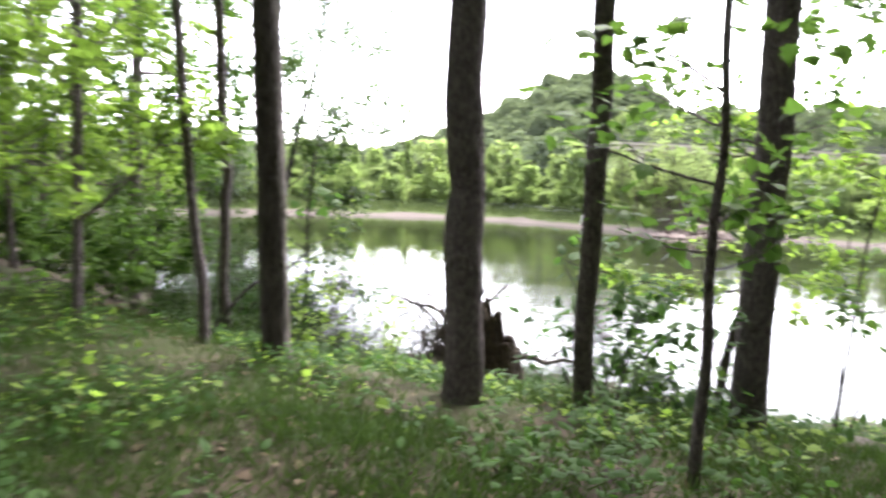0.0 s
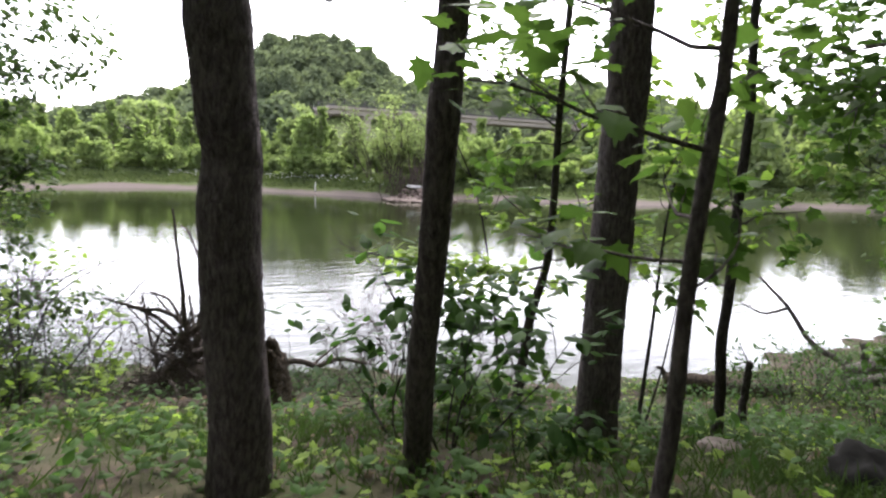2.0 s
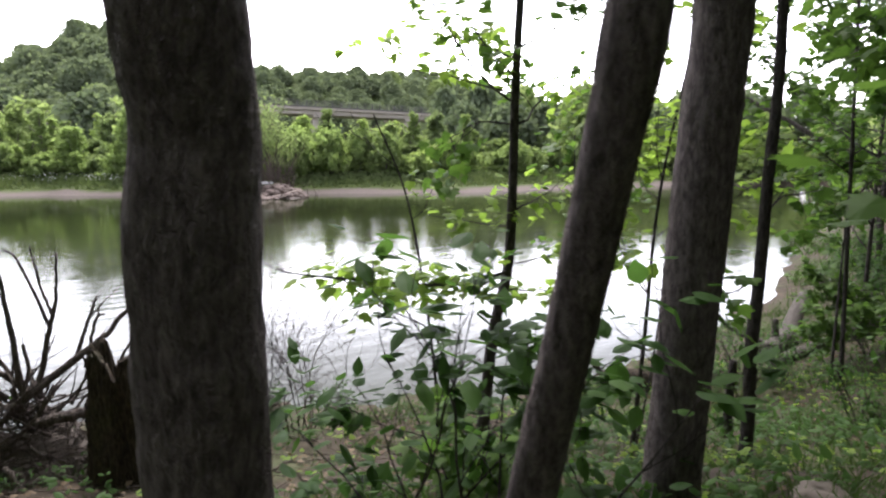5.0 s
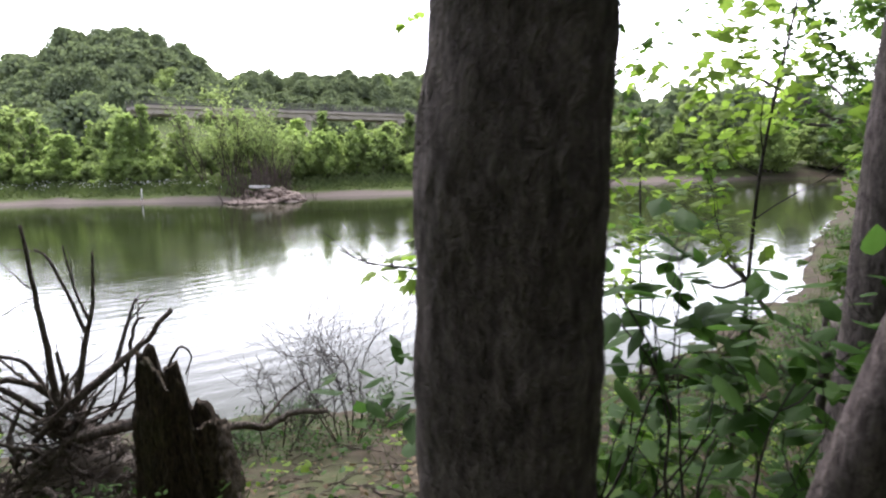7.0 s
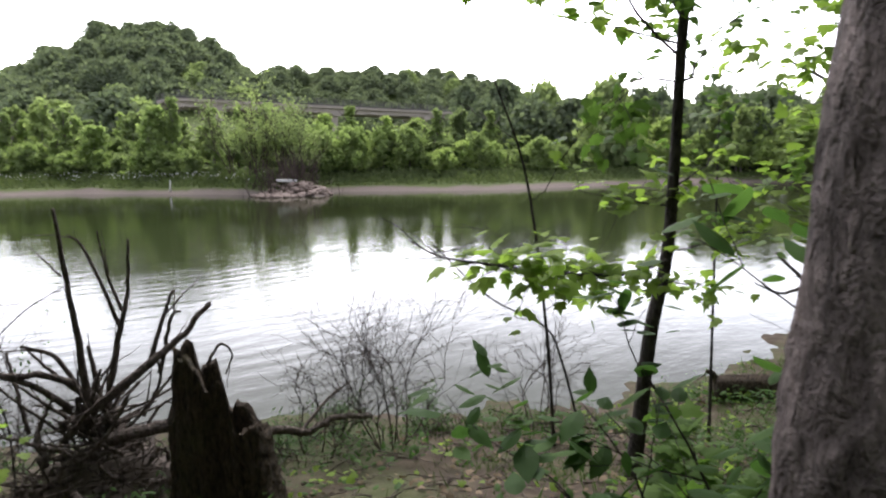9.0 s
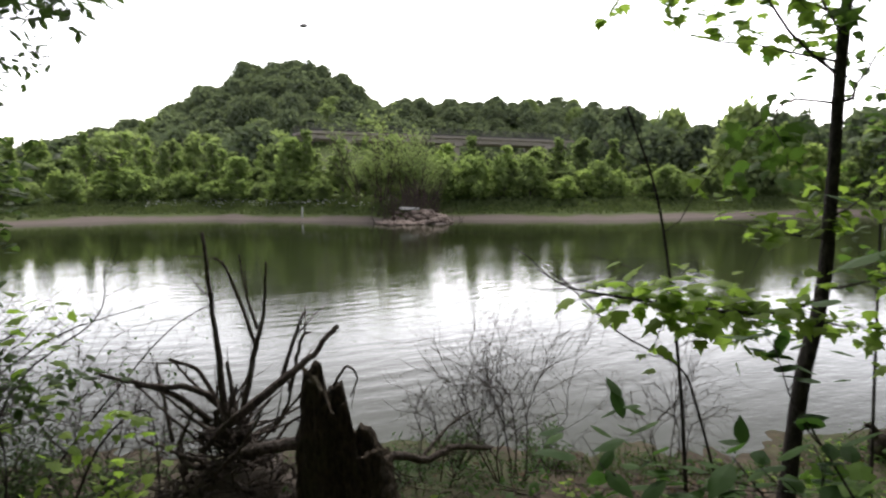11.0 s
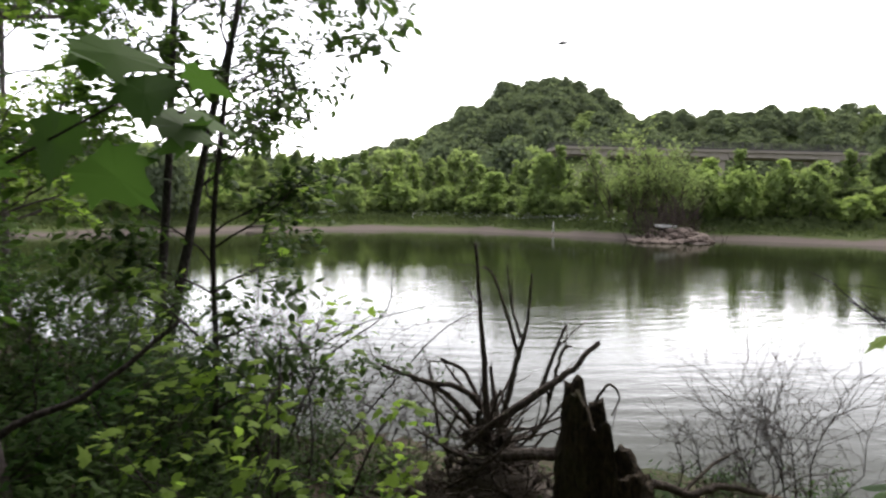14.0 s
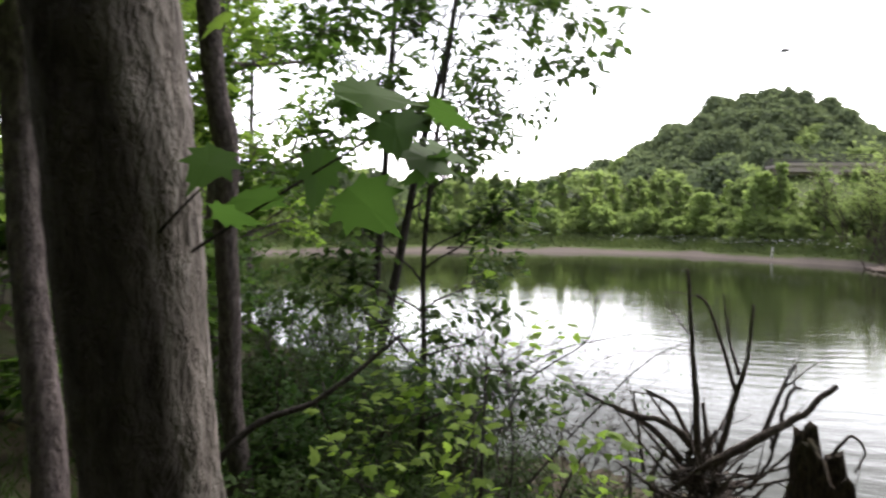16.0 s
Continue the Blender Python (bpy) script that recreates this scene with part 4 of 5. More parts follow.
ARCHES = [([(-1.6, 10.8, -1.2), (-1.15, 10.5, -0.03), (-0.58, 10.5, 0.45), (-0.5, 10.5, 0.85)], 0.012, 0.003), ([(-1.3, 11.0, -1.3), (-0.58, 11.0, -0.4), (-0.05, 11.0, 0.18), (0.35, 11.0, 0.42)], 0.012, 0.003),
          ([(-2.0, 10.6, -1.1), (-1.5, 10.6, -0.2), (-0.9, 10.6, 0.3), (-0.1, 10.8, 0.5)], 0.012, 0.003), ([(-0.9, 10.4, -1.2), (-0.6, 10.3, -0.5), (-0.25, 10.3, -0.3), (-0.2, 10.3, -1.1)], 0.012, 0.006), ([(-1.2, 9.6, -1.0), (-1.1, 9.6, -0.3), (-1.2, 9.6, 0.6)], 0.01, 0.003)]
snag("arching_branches", "thin dark leafless branches arching over the water", ARCHES, BARK_DARK, "dead wood", 7, 28, (-1.2, 10.6, hz(-1.2, 10.6)))
snag("broken_pole", "short dark broken pole standing in the grass", [([(5.5, 6.31, hz(5.5, 6.31) - 0.1), (5.47, 6.32, -0.7), (5.52, 6.32, -0.21)], 0.05, 0.035)], BARK_DARK, "dead wood", 2, 29, (5.5, 6.31, hz(5.5, 6.31)))
LOGZ = hz(7.3, 8.4)
snag("log", "dark weathered log lying on the shore", [([(6.85, 8.85, LOGZ + 0.13), (7.4, 8.35, LOGZ + 0.16), (8.1, 7.7, LOGZ + 0.16)], 0.17, 0.13), ([(6.9, 8.8, LOGZ + 0.15), (6.82, 8.85, LOGZ + 0.32), (6.75, 8.9, LOGZ + 0.36)], 0.05, 0.02)], ROT, "log", 2, 30, (7.3, 8.4, LOGZ))
BZ = hz(10.2, 8.3)
snag("fallen_branch", "bleached bare branch reaching out over the water", [([(10.3, 8.15, BZ + 0.05), (9.95, 8.71, -1.08), (9.71, 9.05, -0.52), (9.42, 9.42, -0.04)], 0.06, 0.02), ([(9.71, 9.05, -0.52), (9.5, 9.35, -0.66), (9.25, 9.63, -0.5)], 0.03, 0.01)], DRIFT, "dead wood", 4, 31, (10.2, 8.3, BZ))
DZ = hz(11, 8.0)
snag("driftwood", "grey driftwood trunk stranded on the bank", [([(9.7, 7.9, hz(9.7, 7.9) + 0.1), (10.6, 8.0, DZ + 0.16), (11.4, 8.2, DZ + 0.4), (12.2, 8.4, DZ + 0.55)], 0.16, 0.1), ([(10.2, 8.0, DZ + 0.1), (10.15, 8.0, DZ + 0.5)], 0.07, 0.04), ([(9.2, 7.6, hz(9.2, 7.6) + 0.07), (12.5, 7.2, hz(12.5, 7.2) + 0.09)], 0.09, 0.07)], DRIFT, "log", 3, 32, (10.6, 8.0, DZ))
snag("fallen_tree", "pale bare dead tree leaning over the far curve of the bank", [([(18.5, 8.0, hz(18.5, 8.0)), (17.4, 9.0, 1.0), (16.5, 10.0, 2.0), (15.9, 11.1, 2.8), (15.4, 12.2, 3.55)], 0.1, 0.03), ([(16.5, 10.0, 2.0), (15.6, 10.6, 2.1), (14.9, 11.2, 2.5)], 0.05, 0.015), ([(17.0, 9.4, 1.5), (16.9, 10.4, 2.8), (16.7, 11.2, 3.9)], 0.05, 0.012)], DRIFT, "dead wood", 9, 36, (18.5, 8.0, hz(18.5, 8.0)))
snag("log", "pale fallen log half hidden in the undergrowth", [([(-5.6, 13.6, hz(-5.6, 13.6) + 0.12), (-3.6, 13.3, hz(-3.6, 13.3) + 0.14)], 0.1, 0.08)], DRIFT, "log", 2, 33, (-4.4, 13.5, hz(-4.4, 13.5)))
snag("leaning_branch", "dark dead branch leaning up from the undergrowth", [([(-2.5, 7.3, hz(-2.5, 7.3)), (-2.07, 7.4, 0.5), (-1.72, 7.5, 0.68), (-1.4, 7.6, 0.95)], 0.022, 0.008)], BARK_DARK, "dead wood", 4, 34, (-2.5, 7.3, hz(-2.5, 7.3)))


rock("rock", (3.4, 3.85, hz(3.4, 3.85) + 0.08), (0.19, 0.17, 0.17), ROCK_DARK, "dark sooty boulder among the bank plants", 1)
rock("rock", (3.3, 4.7, hz(3.3, 4.7) + 0.0), (0.15, 0.13, 0.08), EARTHY, "pale brown boulder sunk in the leaf litter", 2)

# ---- broad-leaved shrubs ----


def leafy_shrub(seed, x, y, stems, tall, wide, leaf, template, size, per, label, wood_mat=BARK_DARK, name="shrub", aim=None, kids=4, group="leafy shrubs"):
    r = np.random.default_rng(seed)
    z = hz(x, y)
    sh = empty(name, (x, y, z), label, "shrub", group)
    spots = []
    for k in range(stems):
        wood = Shape()
        a = 2.4 * k + r.random()
        w = np.array([wide * math.cos(a), wide * math.sin(a), 1.0])
        if aim is not None:
            w = w * 0.5 + np.array(aim)
        grow(wood, r, (0.08 * math.cos(a), 0.08 * math.sin(a), -0.04), w, tall * (0.6 + 0.5 * r.random()), 0.008, 1 if tall < 1 else 2, spots, lift=0.05, kids=kids)
        part("stem", wood.mesh("stem", wood_mat), sh)
    p, w, u, s = leaf_out(r, spots, per, size, template, 0.75, 0.05, 0.25)
    part("foliage", Shape().leaves(p, w, u, s, template).mesh("foliage", leaf, False), sh)
    return sh


leafy_shrub(31, 1.62, 5.3, 5, 1.25, 0.5, BROAD, OVAL_T, 0.12, 2, "dark green dogwood shrub with broad oval leaves", kids=3)
leafy_shrub(32, 1.5, 5.75, 5, 1.15, 0.5, BROAD, OVAL_T, 0.11, 2, "dark green dogwood shrub with broad oval leaves", kids=3)
leafy_shrub(33, 2.0, 4.95, 3, 0.62, 0.5, BROAD, OVAL_T, 0.12, 2, "dark green dogwood shrub with broad oval leaves", kids=3)
for k, (x, y, tall, n, mt, tp, sz) in enumerate(((7.3, 7.1, 0.75, 9, BROAD, LANCE_T, 0.08), (8.2, 7.3, 0.8, 9, BROAD, LANCE_T, 0.08), (-2.6, 9.3, 1.3, 8, BROAD, OVAL_T, 0.07), (-3.4, 10.8, 1.6, 9, ASH, LANCE_T, 0.08), 
                                             (-4.8, 13.0, 1.7, 10, ASH, LANCE_T, 0.08), (-3.0, 12.6, 1.3, 9, ASH, LANCE_T, 0.07), (-4.0, 8.6, 1.2, 7, MAPLE, MAPLE_S, 0.1), (-5.4, 11.0, 1.8, 8, MAPLE, MAPLE_S, 0.1),
                                             (10.0, 6.6, 1.2, 8, MAPLE, MAPLE_S, 0.1), (11.5, 6.0, 1.6, 8, MAPLE, MAPLE_S, 0.1), (13.2, 7.4, 1.6, 9, BROAD, OVAL_T, 0.09), (15.5, 8.6, 1.6, 9, BROAD, OVAL_T, 0.09), (9.0, 5.4, 1.1, 7, MAPLE, MAPLE_S, 0.1), (6.6, 5.6, 0.6, 6, BROAD, LANCE_T, 0.08), (5.8, 4.4, 0.9, 6, BROAD, OVAL_T, 0.09),
                                             (2.6, 10.7, 0.5, 9, BROAD, LANCE_T, 0.06), (3.6, 10.4, 0.45, 9, BROAD, LANCE_T, 0.06), (1.9, 10.5, 0.35, 7, BROAD, LANCE_T, 0.06), (2.2, 6.2, 0.55, 6, MAPLE, MAPLE_S, 0.09))):
    leafy_shrub(200 + k, x, y, n, tall, 0.55, mt, tp, sz, 4, "leafy green undergrowth shrub on the bank", kids=4)
# low dark growth between the path and the brush at the shore
for k, (x, y, tall) in enumerate(((-2.75, 10.0, 0.7), (-2.2, 10.3, 0.6), (-1.75, 10.5, 0.65), (-3.3, 10.6, 0.8), (-2.4, 11.6, 0.9), (-3.2, 12.0, 0.9), (-1.5, 11.5, 0.7), (-0.9, 10.9, 0.45), (-3.9, 12.9, 1.0), (-2.0, 9.4, 0.5), (-3.1, 9.3, 0.6), (-2.4, 8.7, 0.55), (-1.8, 8.6, 0.4), (-2.9, 8.3, 0.6), (-1.5, 9.5, 0.45), (-3.6, 9.6, 0.8), (-2.1, 7.9, 0.4), (-2.7, 10.7, 1.2), (-3.3, 11.3, 1.3), (-2.1, 11.0, 1.0), (-3.9, 12.1, 1.4), (-4.4, 11.2, 1.4))):
    leafy_shrub(260 + k, x, y, 9, tall, 0.75, ASH, LANCE_T, 0.065, 6, "dense dark green undergrowth with small leaves near the shore", kids=5)
# the wood's edge beyond the path
for k, (x, y, tall) in enumerate(((-8.6, 12.4, 1.8), (-10.4, 13.6, 2.2), (-12.4, 16.6, 2.4), (-10.2, 17.2, 2.0), (-7.6, 14.8, 1.6), (-11.8, 11.6, 2.2), (-14.5, 13.8, 2.4), (-9.4, 19.4, 2.0))):
    leafy_shrub(300 + k, x, y, 8, tall, 0.6, MAPLE, MAPLE_S, 0.13, 4, "leafy maple thicket at the edge of the wood", kids=5)
# young maples with layered bright leaves
for k, (x, y, tall, n) in enumerate(((-1.35, 8.5, 1.5, 3), (-0.65, 8.5, 0.7, 3))):
    leafy_shrub(280 + k, x, y, n, tall, 0.5, MAPLE_YOUNG, MAPLE_S, 0.068, 2, "young maple with layers of bright yellow-green leaves", name="maple_sapling", kids=4)

# ---- grass, ground plants, litter ----
BLADE_T = (np.array([[-0.035, 0, 0], [0.035, 0, 0], [-0.028, 0.45, -0.06], [0.028, 0.45, -0.06], [0, 1.0, -0.32]]), np.array([[0, 1, 3], [0, 3, 2], [2, 3, 4]]))
rng = np.random.default_rng(77)


def patchy(x, y, s, o):
    return 0.5 + 0.5 * np.sin(x * 1.7 * s + o) * np.sin(y * 1.3 * s + 2 * o) + 0.3 * np.sin(x * 4.1 * s + y * 2.7 * s + o)


def bare_soil(x, y):
    """1 where the lower bank lies bare under twigs and litter."""
    return np.exp(-(((y - 8.6 + 0.12 * (x - 1)) / 1.25) ** 2)) * np.clip((x + 2.2) / 1.0, 0, 1) * np.clip((5.6 - x) / 1.0, 0, 1)


def scatter(n, x0, x1, y0, y1):
    x, y = x0 + (x1 - x0) * rng.random(n), y0 + (y1 - y0) * rng.random(n)
    z = height(x, y)
    ok = z > WATER_Z + 0.06
    return x[ok], y[ok], z[ok]


def blades(n, area, size, lean, keep, name, label, mat=GRASS):
    x, y, z = scatter(n, *area)
    ok = rng.random(len(x)) < keep(x, y, z)
    x, y, z = x[ok], y[ok], z[ok]
    at = np.column_stack([x, y, z - 0.01])
    d = rand_ways(rng, len(x)) * lean + np.array([0, 0, 1.0])
    up = rand_ways(rng, len(x)) + 1e-3
    s = size * (0.4 + 0.9 * rng.random(len(x)) ** 1.4)
    sh = Shape().leaves(at, d, up, s, BLADE_T)
    return tagged(new(name, sh.mesh(name, mat, False)), label, "grass", kind="stuff")


blades(110000, (-6, 7, 0.8, 8.5), 0.15, 0.8, lambda x, y, z: np.clip(patchy(x, y, 0.8, 0.4), 0.1, 1) * np.clip((z + 1.3) / 1.0, 0.15, 1) * (1 - 0.85 * bare_soil(x, y)), "grass", "soft green grass tufts on the upper bank")
blades(60000, (-5, 5, 0.2, 4.2), 0.16, 0.9, lambda x, y, z: np.clip(patchy(x, y, 0.7, 1.9), 0.25, 1), "grass", "thick green grass beside the path")
blades(36000, (3, 14, 4.5, 10.5), 0.13, 0.6, lambda x, y, z: np.clip(patchy(x, y, 0.7, 2.0), 0.05, 1) * np.clip((-z - 0.5) / 0.6, 0.1, 1), "grass", "short green grass along the muddy shore")
blades(14000, (-4, 6, 8.5, 13), 0.12, 0.7, lambda x, y, z: np.clip(patchy(x, y, 0.9, 1.1), 0.0, 1) * 0.7 * (1 - 0.8 * bare_soil(x, y)), "grass", "thin grass on the lower bank")


blades(16000, (13, 27, 5.5, 14.5), 0.3, 0.6, lambda x, y, z: np.clip(patchy(x, y, 0.5, 1.7), 0.2, 1), "grass", "rough grass along the curving shore")


def plants(n, area, size, keep, name, label, mat, template, per=5, tall=0.12):
    x, y, z = scatter(n, *area)
    ok = rng.random(len(x)) < keep(x, y, z)
    x, y, z = (np.repeat(a[ok], per) for a in (x, y, z))
    m = len(x)
    h = tall * rng.random(m)
    at = np.column_stack([x + 0.06 * rng.standard_normal(m), y + 0.06 * rng.standard_normal(m), z + 0.01 + h])
    d = rand_ways(rng, m) * np.array([1, 1, 0.4]) + np.array([0, 0, 0.15])
    up = rand_ways(rng, m) * 0.35 + np.array([0, 0, 0.7])
    sh = Shape().leaves(at, d, up, size * (0.5 + 0.8 * rng.random(m)), template)
    return tagged(new(name, sh.mesh(name, mat, False)), label, "plants", kind="stuff")


plants(5200, (-6, 7, 1.5, 9.5), 0.075, lambda x, y, z: np.clip(patchy(x, y, 1.1, 3.0) - 0.1, 0, 1) * np.where((np.abs(x + 0.2) < 0.5) & (y < 4), 0.4, 1) * (1 - 0.85 * bare_soil(x, y)), "ground_plants", "low broad-leaved weeds and seedlings on the bank", BROAD, OVAL_T, 5, 0.2)
plants(2600, (-6, 9, 3.5, 9.5), 0.07, lambda x, y, z: np.clip(patchy(x, y, 0.9, 5.0) - 0.2, 0, 1) * (1 - 0.85 * bare_soil(x, y)), "ground_plants", "small bright maple seedlings on the bank", MAPLE_YOUNG, MAPLE_S, 3, 0.15)
plants(3200, (4, 14, 4.5, 9.5), 0.06, lambda x, y, z: np.clip(patchy(x, y, 0.9, 6.2) - 0.1, 0, 1), "ground_plants", "low green weeds between the logs", BROAD, LANCE_T, 6, 0.22)
plants(3000, (-4, 6, 9.3, 12.6), 0.055, lambda x, y, z: np.clip(patchy(x, y, 1.0, 8.0), 0, 1), "ground_plants", "low leafy plants along the waterline", BROAD, LANCE_T, 6, 0.2)
plants(13000, (-6, 12, 1.0, 11.0), 0.06, lambda x, y, z: np.clip(patchy(x, y, 0.6, 9.0), 0.15, 1) * 0.6 + 0.4 * bare_soil(x, y), "leaf_litter", "dry brown fallen leaves on the soil", LITTER, MAPLE_S, 1, 0.01)
# fallen twigs on the lower bank
tw = Shape()
for _ in range(1300):
    x, y = rng.uniform(-3, 9), rng.uniform(6.8, 11.5)
    if rng.random() > 0.25 + bare_soil(x, y):
        continue
    z = hz(x, y)
    if z < WATER_Z + 0.05:
        continue
    a, L = rng.random() * 6.3, 0.15 + 0.5 * rng.random() ** 2
    e = np.array([x + L * math.cos(a), y + L * math.sin(a), 0])
    e[2] = hz(e[0], e[1]) + 0.03
    tw.tube(bend((x, y, z + 0.02), e, rng, 4, 0.15), np.linspace(0.004 + 0.01 * rng.random() ** 2, 0.003, 4), 4)
tagged(new("fallen_twigs", tw.mesh("fallen_twigs", DEAD)), "dry fallen twigs scattered over the lower bank", "twigs", kind="stuff")
ripple_twigs = snag("twigs", "few thin twigs poking out of the shallow water", [([(1.9, 13.6, WATER_Z - 0.1), (1.95, 13.6, WATER_Z + 0.3)], 0.006, 0.003), ([(2.1, 13.7, WATER_Z - 0.1), (2.0, 13.7, WATER_Z + 0.25), (2.2, 13.7, WATER_Z + 0.2)], 0.006, 0.003), ([(2.3, 13.6, WATER_Z - 0.1), (2.25, 13.6, WATER_Z + 0.33)], 0.006, 0.003)], BARK_DARK, "twigs", 2, 35, (2.0, 13.6, WATER_Z - 0.1))

# ---- far shore ----


def far_crown(seed, tall, wide, blobs, n, size, template, mat, low=0.12):
    """Crown of leaf sprays along many rising boughs, ragged at the outline and open between."""
    r = np.random.default_rng(seed)
    k = blobs * 3
    t = low + (0.9 - low) * r.random(k) ** 0.9
    a = r.random(k) * 6.283
    reach = wide * np.clip(1.04 - t, 0.05, 1) ** 0.7 * r.uniform(0.5, 1.3, k)
    rise = r.uniform(0.35, 1.9, k)
    start = np.column_stack([0.12 * reach * np.cos(a), 0.12 * reach * np.sin(a), tall * (t - 0.08)])
    way = np.column_stack([np.cos(a), np.sin(a), rise])
    way /= np.linalg.norm(way, axis=1, keepdims=True)
    i = r.integers(0, k, n)
    f = 0.25 + 0.75 * r.random(n) ** 0.75
    puff = (0.24 + 0.2 * r.random(k)) * wide * 0.62
    at = start[i] + way[i] * (reach[i] * f)[:, None] + r.standard_normal((n, 3)) * (puff[i] * (1.15 - 0.75 * f))[:, None] * np.array([0.62, 0.62, 0.5])
    at[:, 2] = np.maximum(at[:, 2], tall * 0.02)
    out = at - np.array([0, 0, tall * 0.45])
    out /= np.linalg.norm(out, axis=1, keepdims=True) + 1e-9
    sh = Shape().leaves(at, rand_ways(r, n) + way[i] * 0.5, out + rand_ways(r, n) * 0.8, size * (0.55 + 0.8 * r.random(n)), template)
    return sh.mesh("crown", mat, False)


def lobed_crown(seed, tall, wide, blobs, n, size, template, mat, low=0.12):
    """Broad crown of leaf sprays over uneven lobes."""
    r = np.random.default_rng(seed)
    sh = Shape()
    c = []
    for k in range(blobs):
        t = low + (0.92 - low) * (k + 0.5 * r.random()) / blobs
        reach = wide * (math.sin(math.pi * min(1, 0.18 + 0.8 * t)) ** 0.7) * 0.62
        a = 2.4 * k + r.random()
        c.append((reach * math.cos(a) * r.uniform(0.3, 1.45), reach * math.sin(a) * r.uniform(0.3, 1.45), tall * (t + r.uniform(-0.06, 0.08)), wide * r.uniform(0.12, 0.34)))
    c = np.array(c)
    i = r.integers(0, blobs, n)
    d = rand_ways(r, n)
    d[:, 2] = np.where(d[:, 2] < -0.45, -d[:, 2], d[:, 2])
    rad = c[i, 3] * (0.72 + 0.38 * r.random(n) ** 0.6)
    at = c[i, :3] + d * rad[:, None] * np.array([1, 1, 0.8])
    m = int(n * 0.52)                                        # loose sprays that blur the lobes
    t = low + (1 - low) * r.random(m) ** 0.85
    around = wide * (np.sin(np.pi * np.clip(0.15 + 0.82 * t, 0, 1)) ** 0.7) * (0.4 + 0.85 * r.random(m) ** 1.3)
    a = r.random(m) * 6.283
    at[:m] = np.column_stack([around * np.cos(a), around * np.sin(a), tall * t])
    d[:m] = np.column_stack([np.cos(a), np.sin(a), 0.7 * t]) / np.sqrt(1 + 0.49 * t ** 2)[:, None]
    at[:, 2] = np.clip(at[:, 2], tall * 0.02, None)
    way = rand_ways(r, n) + d * 0.4 + np.array([0, 0, -0.2])
    up = d + rand_ways(r, n) * 0.7
    sh.leaves(at, way, up, size * (0.6 + 0.8 * r.random(n)), template)
    return sh.mesh("crown", mat, False)


def far_trunk(seed, tall, r0, forks, mat):
    r = np.random.default_rng(seed)
    sh = Shape()
    sh.tube(bend((0, 0, -0.4), (0.25 * r.standard_normal(), 0.25 * r.standard_normal(), tall * 0.85), r, 8, 0.05), np.linspace(r0, r0 * 0.25, 8), 7)
    for k in range(forks):
        z = tall * (0.2 + 0.6 * (k + r.random()) / forks)
        a = 2.4 * k
        sh.tube(bend((0, 0, z), (tall * 0.16 * math.cos(a), tall * 0.16 * math.sin(a), z + tall * 0.2), r, 5, 0.1), np.linspace(r0 * 0.45, r0 * 0.12, 5), 5)
    return sh.mesh("trunk", mat)


KINDS = []   # (trunk, crown, height)
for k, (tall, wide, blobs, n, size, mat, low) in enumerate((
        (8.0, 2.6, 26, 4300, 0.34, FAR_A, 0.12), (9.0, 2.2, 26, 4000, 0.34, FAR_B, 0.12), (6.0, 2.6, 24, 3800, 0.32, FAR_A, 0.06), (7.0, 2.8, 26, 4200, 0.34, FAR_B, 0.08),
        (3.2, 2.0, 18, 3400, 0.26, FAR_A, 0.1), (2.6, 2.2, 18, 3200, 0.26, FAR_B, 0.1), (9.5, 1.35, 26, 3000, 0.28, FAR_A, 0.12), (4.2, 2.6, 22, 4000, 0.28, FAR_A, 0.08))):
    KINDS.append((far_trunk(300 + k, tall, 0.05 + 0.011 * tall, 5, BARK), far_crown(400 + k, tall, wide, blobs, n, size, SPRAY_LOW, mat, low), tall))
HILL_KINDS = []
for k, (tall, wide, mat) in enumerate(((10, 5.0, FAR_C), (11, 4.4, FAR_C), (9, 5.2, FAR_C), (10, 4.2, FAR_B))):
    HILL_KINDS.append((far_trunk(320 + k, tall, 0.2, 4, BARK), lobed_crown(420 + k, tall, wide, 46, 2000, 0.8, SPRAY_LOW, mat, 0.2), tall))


def mesh_arrays(me):
    v = np.empty(len(me.vertices) * 3, np.float32)
    me.vertices.foreach_get("co", v)
    f = np.empty(len(me.loops), np.int32)
    me.loops.foreach_get("vertex_index", f)
    k = np.empty(len(me.polygons), np.int32)
    me.polygons.foreach_get("loop_total", k)
    return v.reshape(-1, 3), f, k


class Wood:
    """Many far trees joined into one uncountable wood, by leaf material."""

    def __init__(self):
        self.shapes, self.trunks, self.cache = {}, Shape(), {}

    def add(self, kind, x, y, scale, turn, sink):
        trunk, crown, _ = kind
        m = np.array([[math.cos(turn), -math.sin(turn), 0], [math.sin(turn), math.cos(turn), 0], [0, 0, 1]])
        for me, sh in ((trunk, self.trunks), (crown, self.shapes.setdefault(crown.materials[0], Shape()))):
            if me not in self.cache:
                v, f, k = mesh_arrays(me)
                ends = np.cumsum(k)
                t3 = np.array([f[e - 3:e] for e, n in zip(ends, k) if n == 3])
                t4 = np.array([f[e - 4:e] for e, n in zip(ends, k) if n == 4])
                self.cache[me] = (v, t3, t4)
            v, t3, t4 = self.cache[me]
            w = (v * np.array([scale[0], scale[0], scale[1]])) @ m.T + np.array([x, y, hz(x, y) - sink])
            sh.add(w, t3, t4)

    def link(self, name, label):
        thing = tagged(new(name), label, "wood", kind="stuff")
        for mat, sh in self.shapes.items():
            part("crowns", sh.mesh("crowns", mat, False), thing)
        part("trunks", self.trunks.mesh("trunks", BARK), thing)


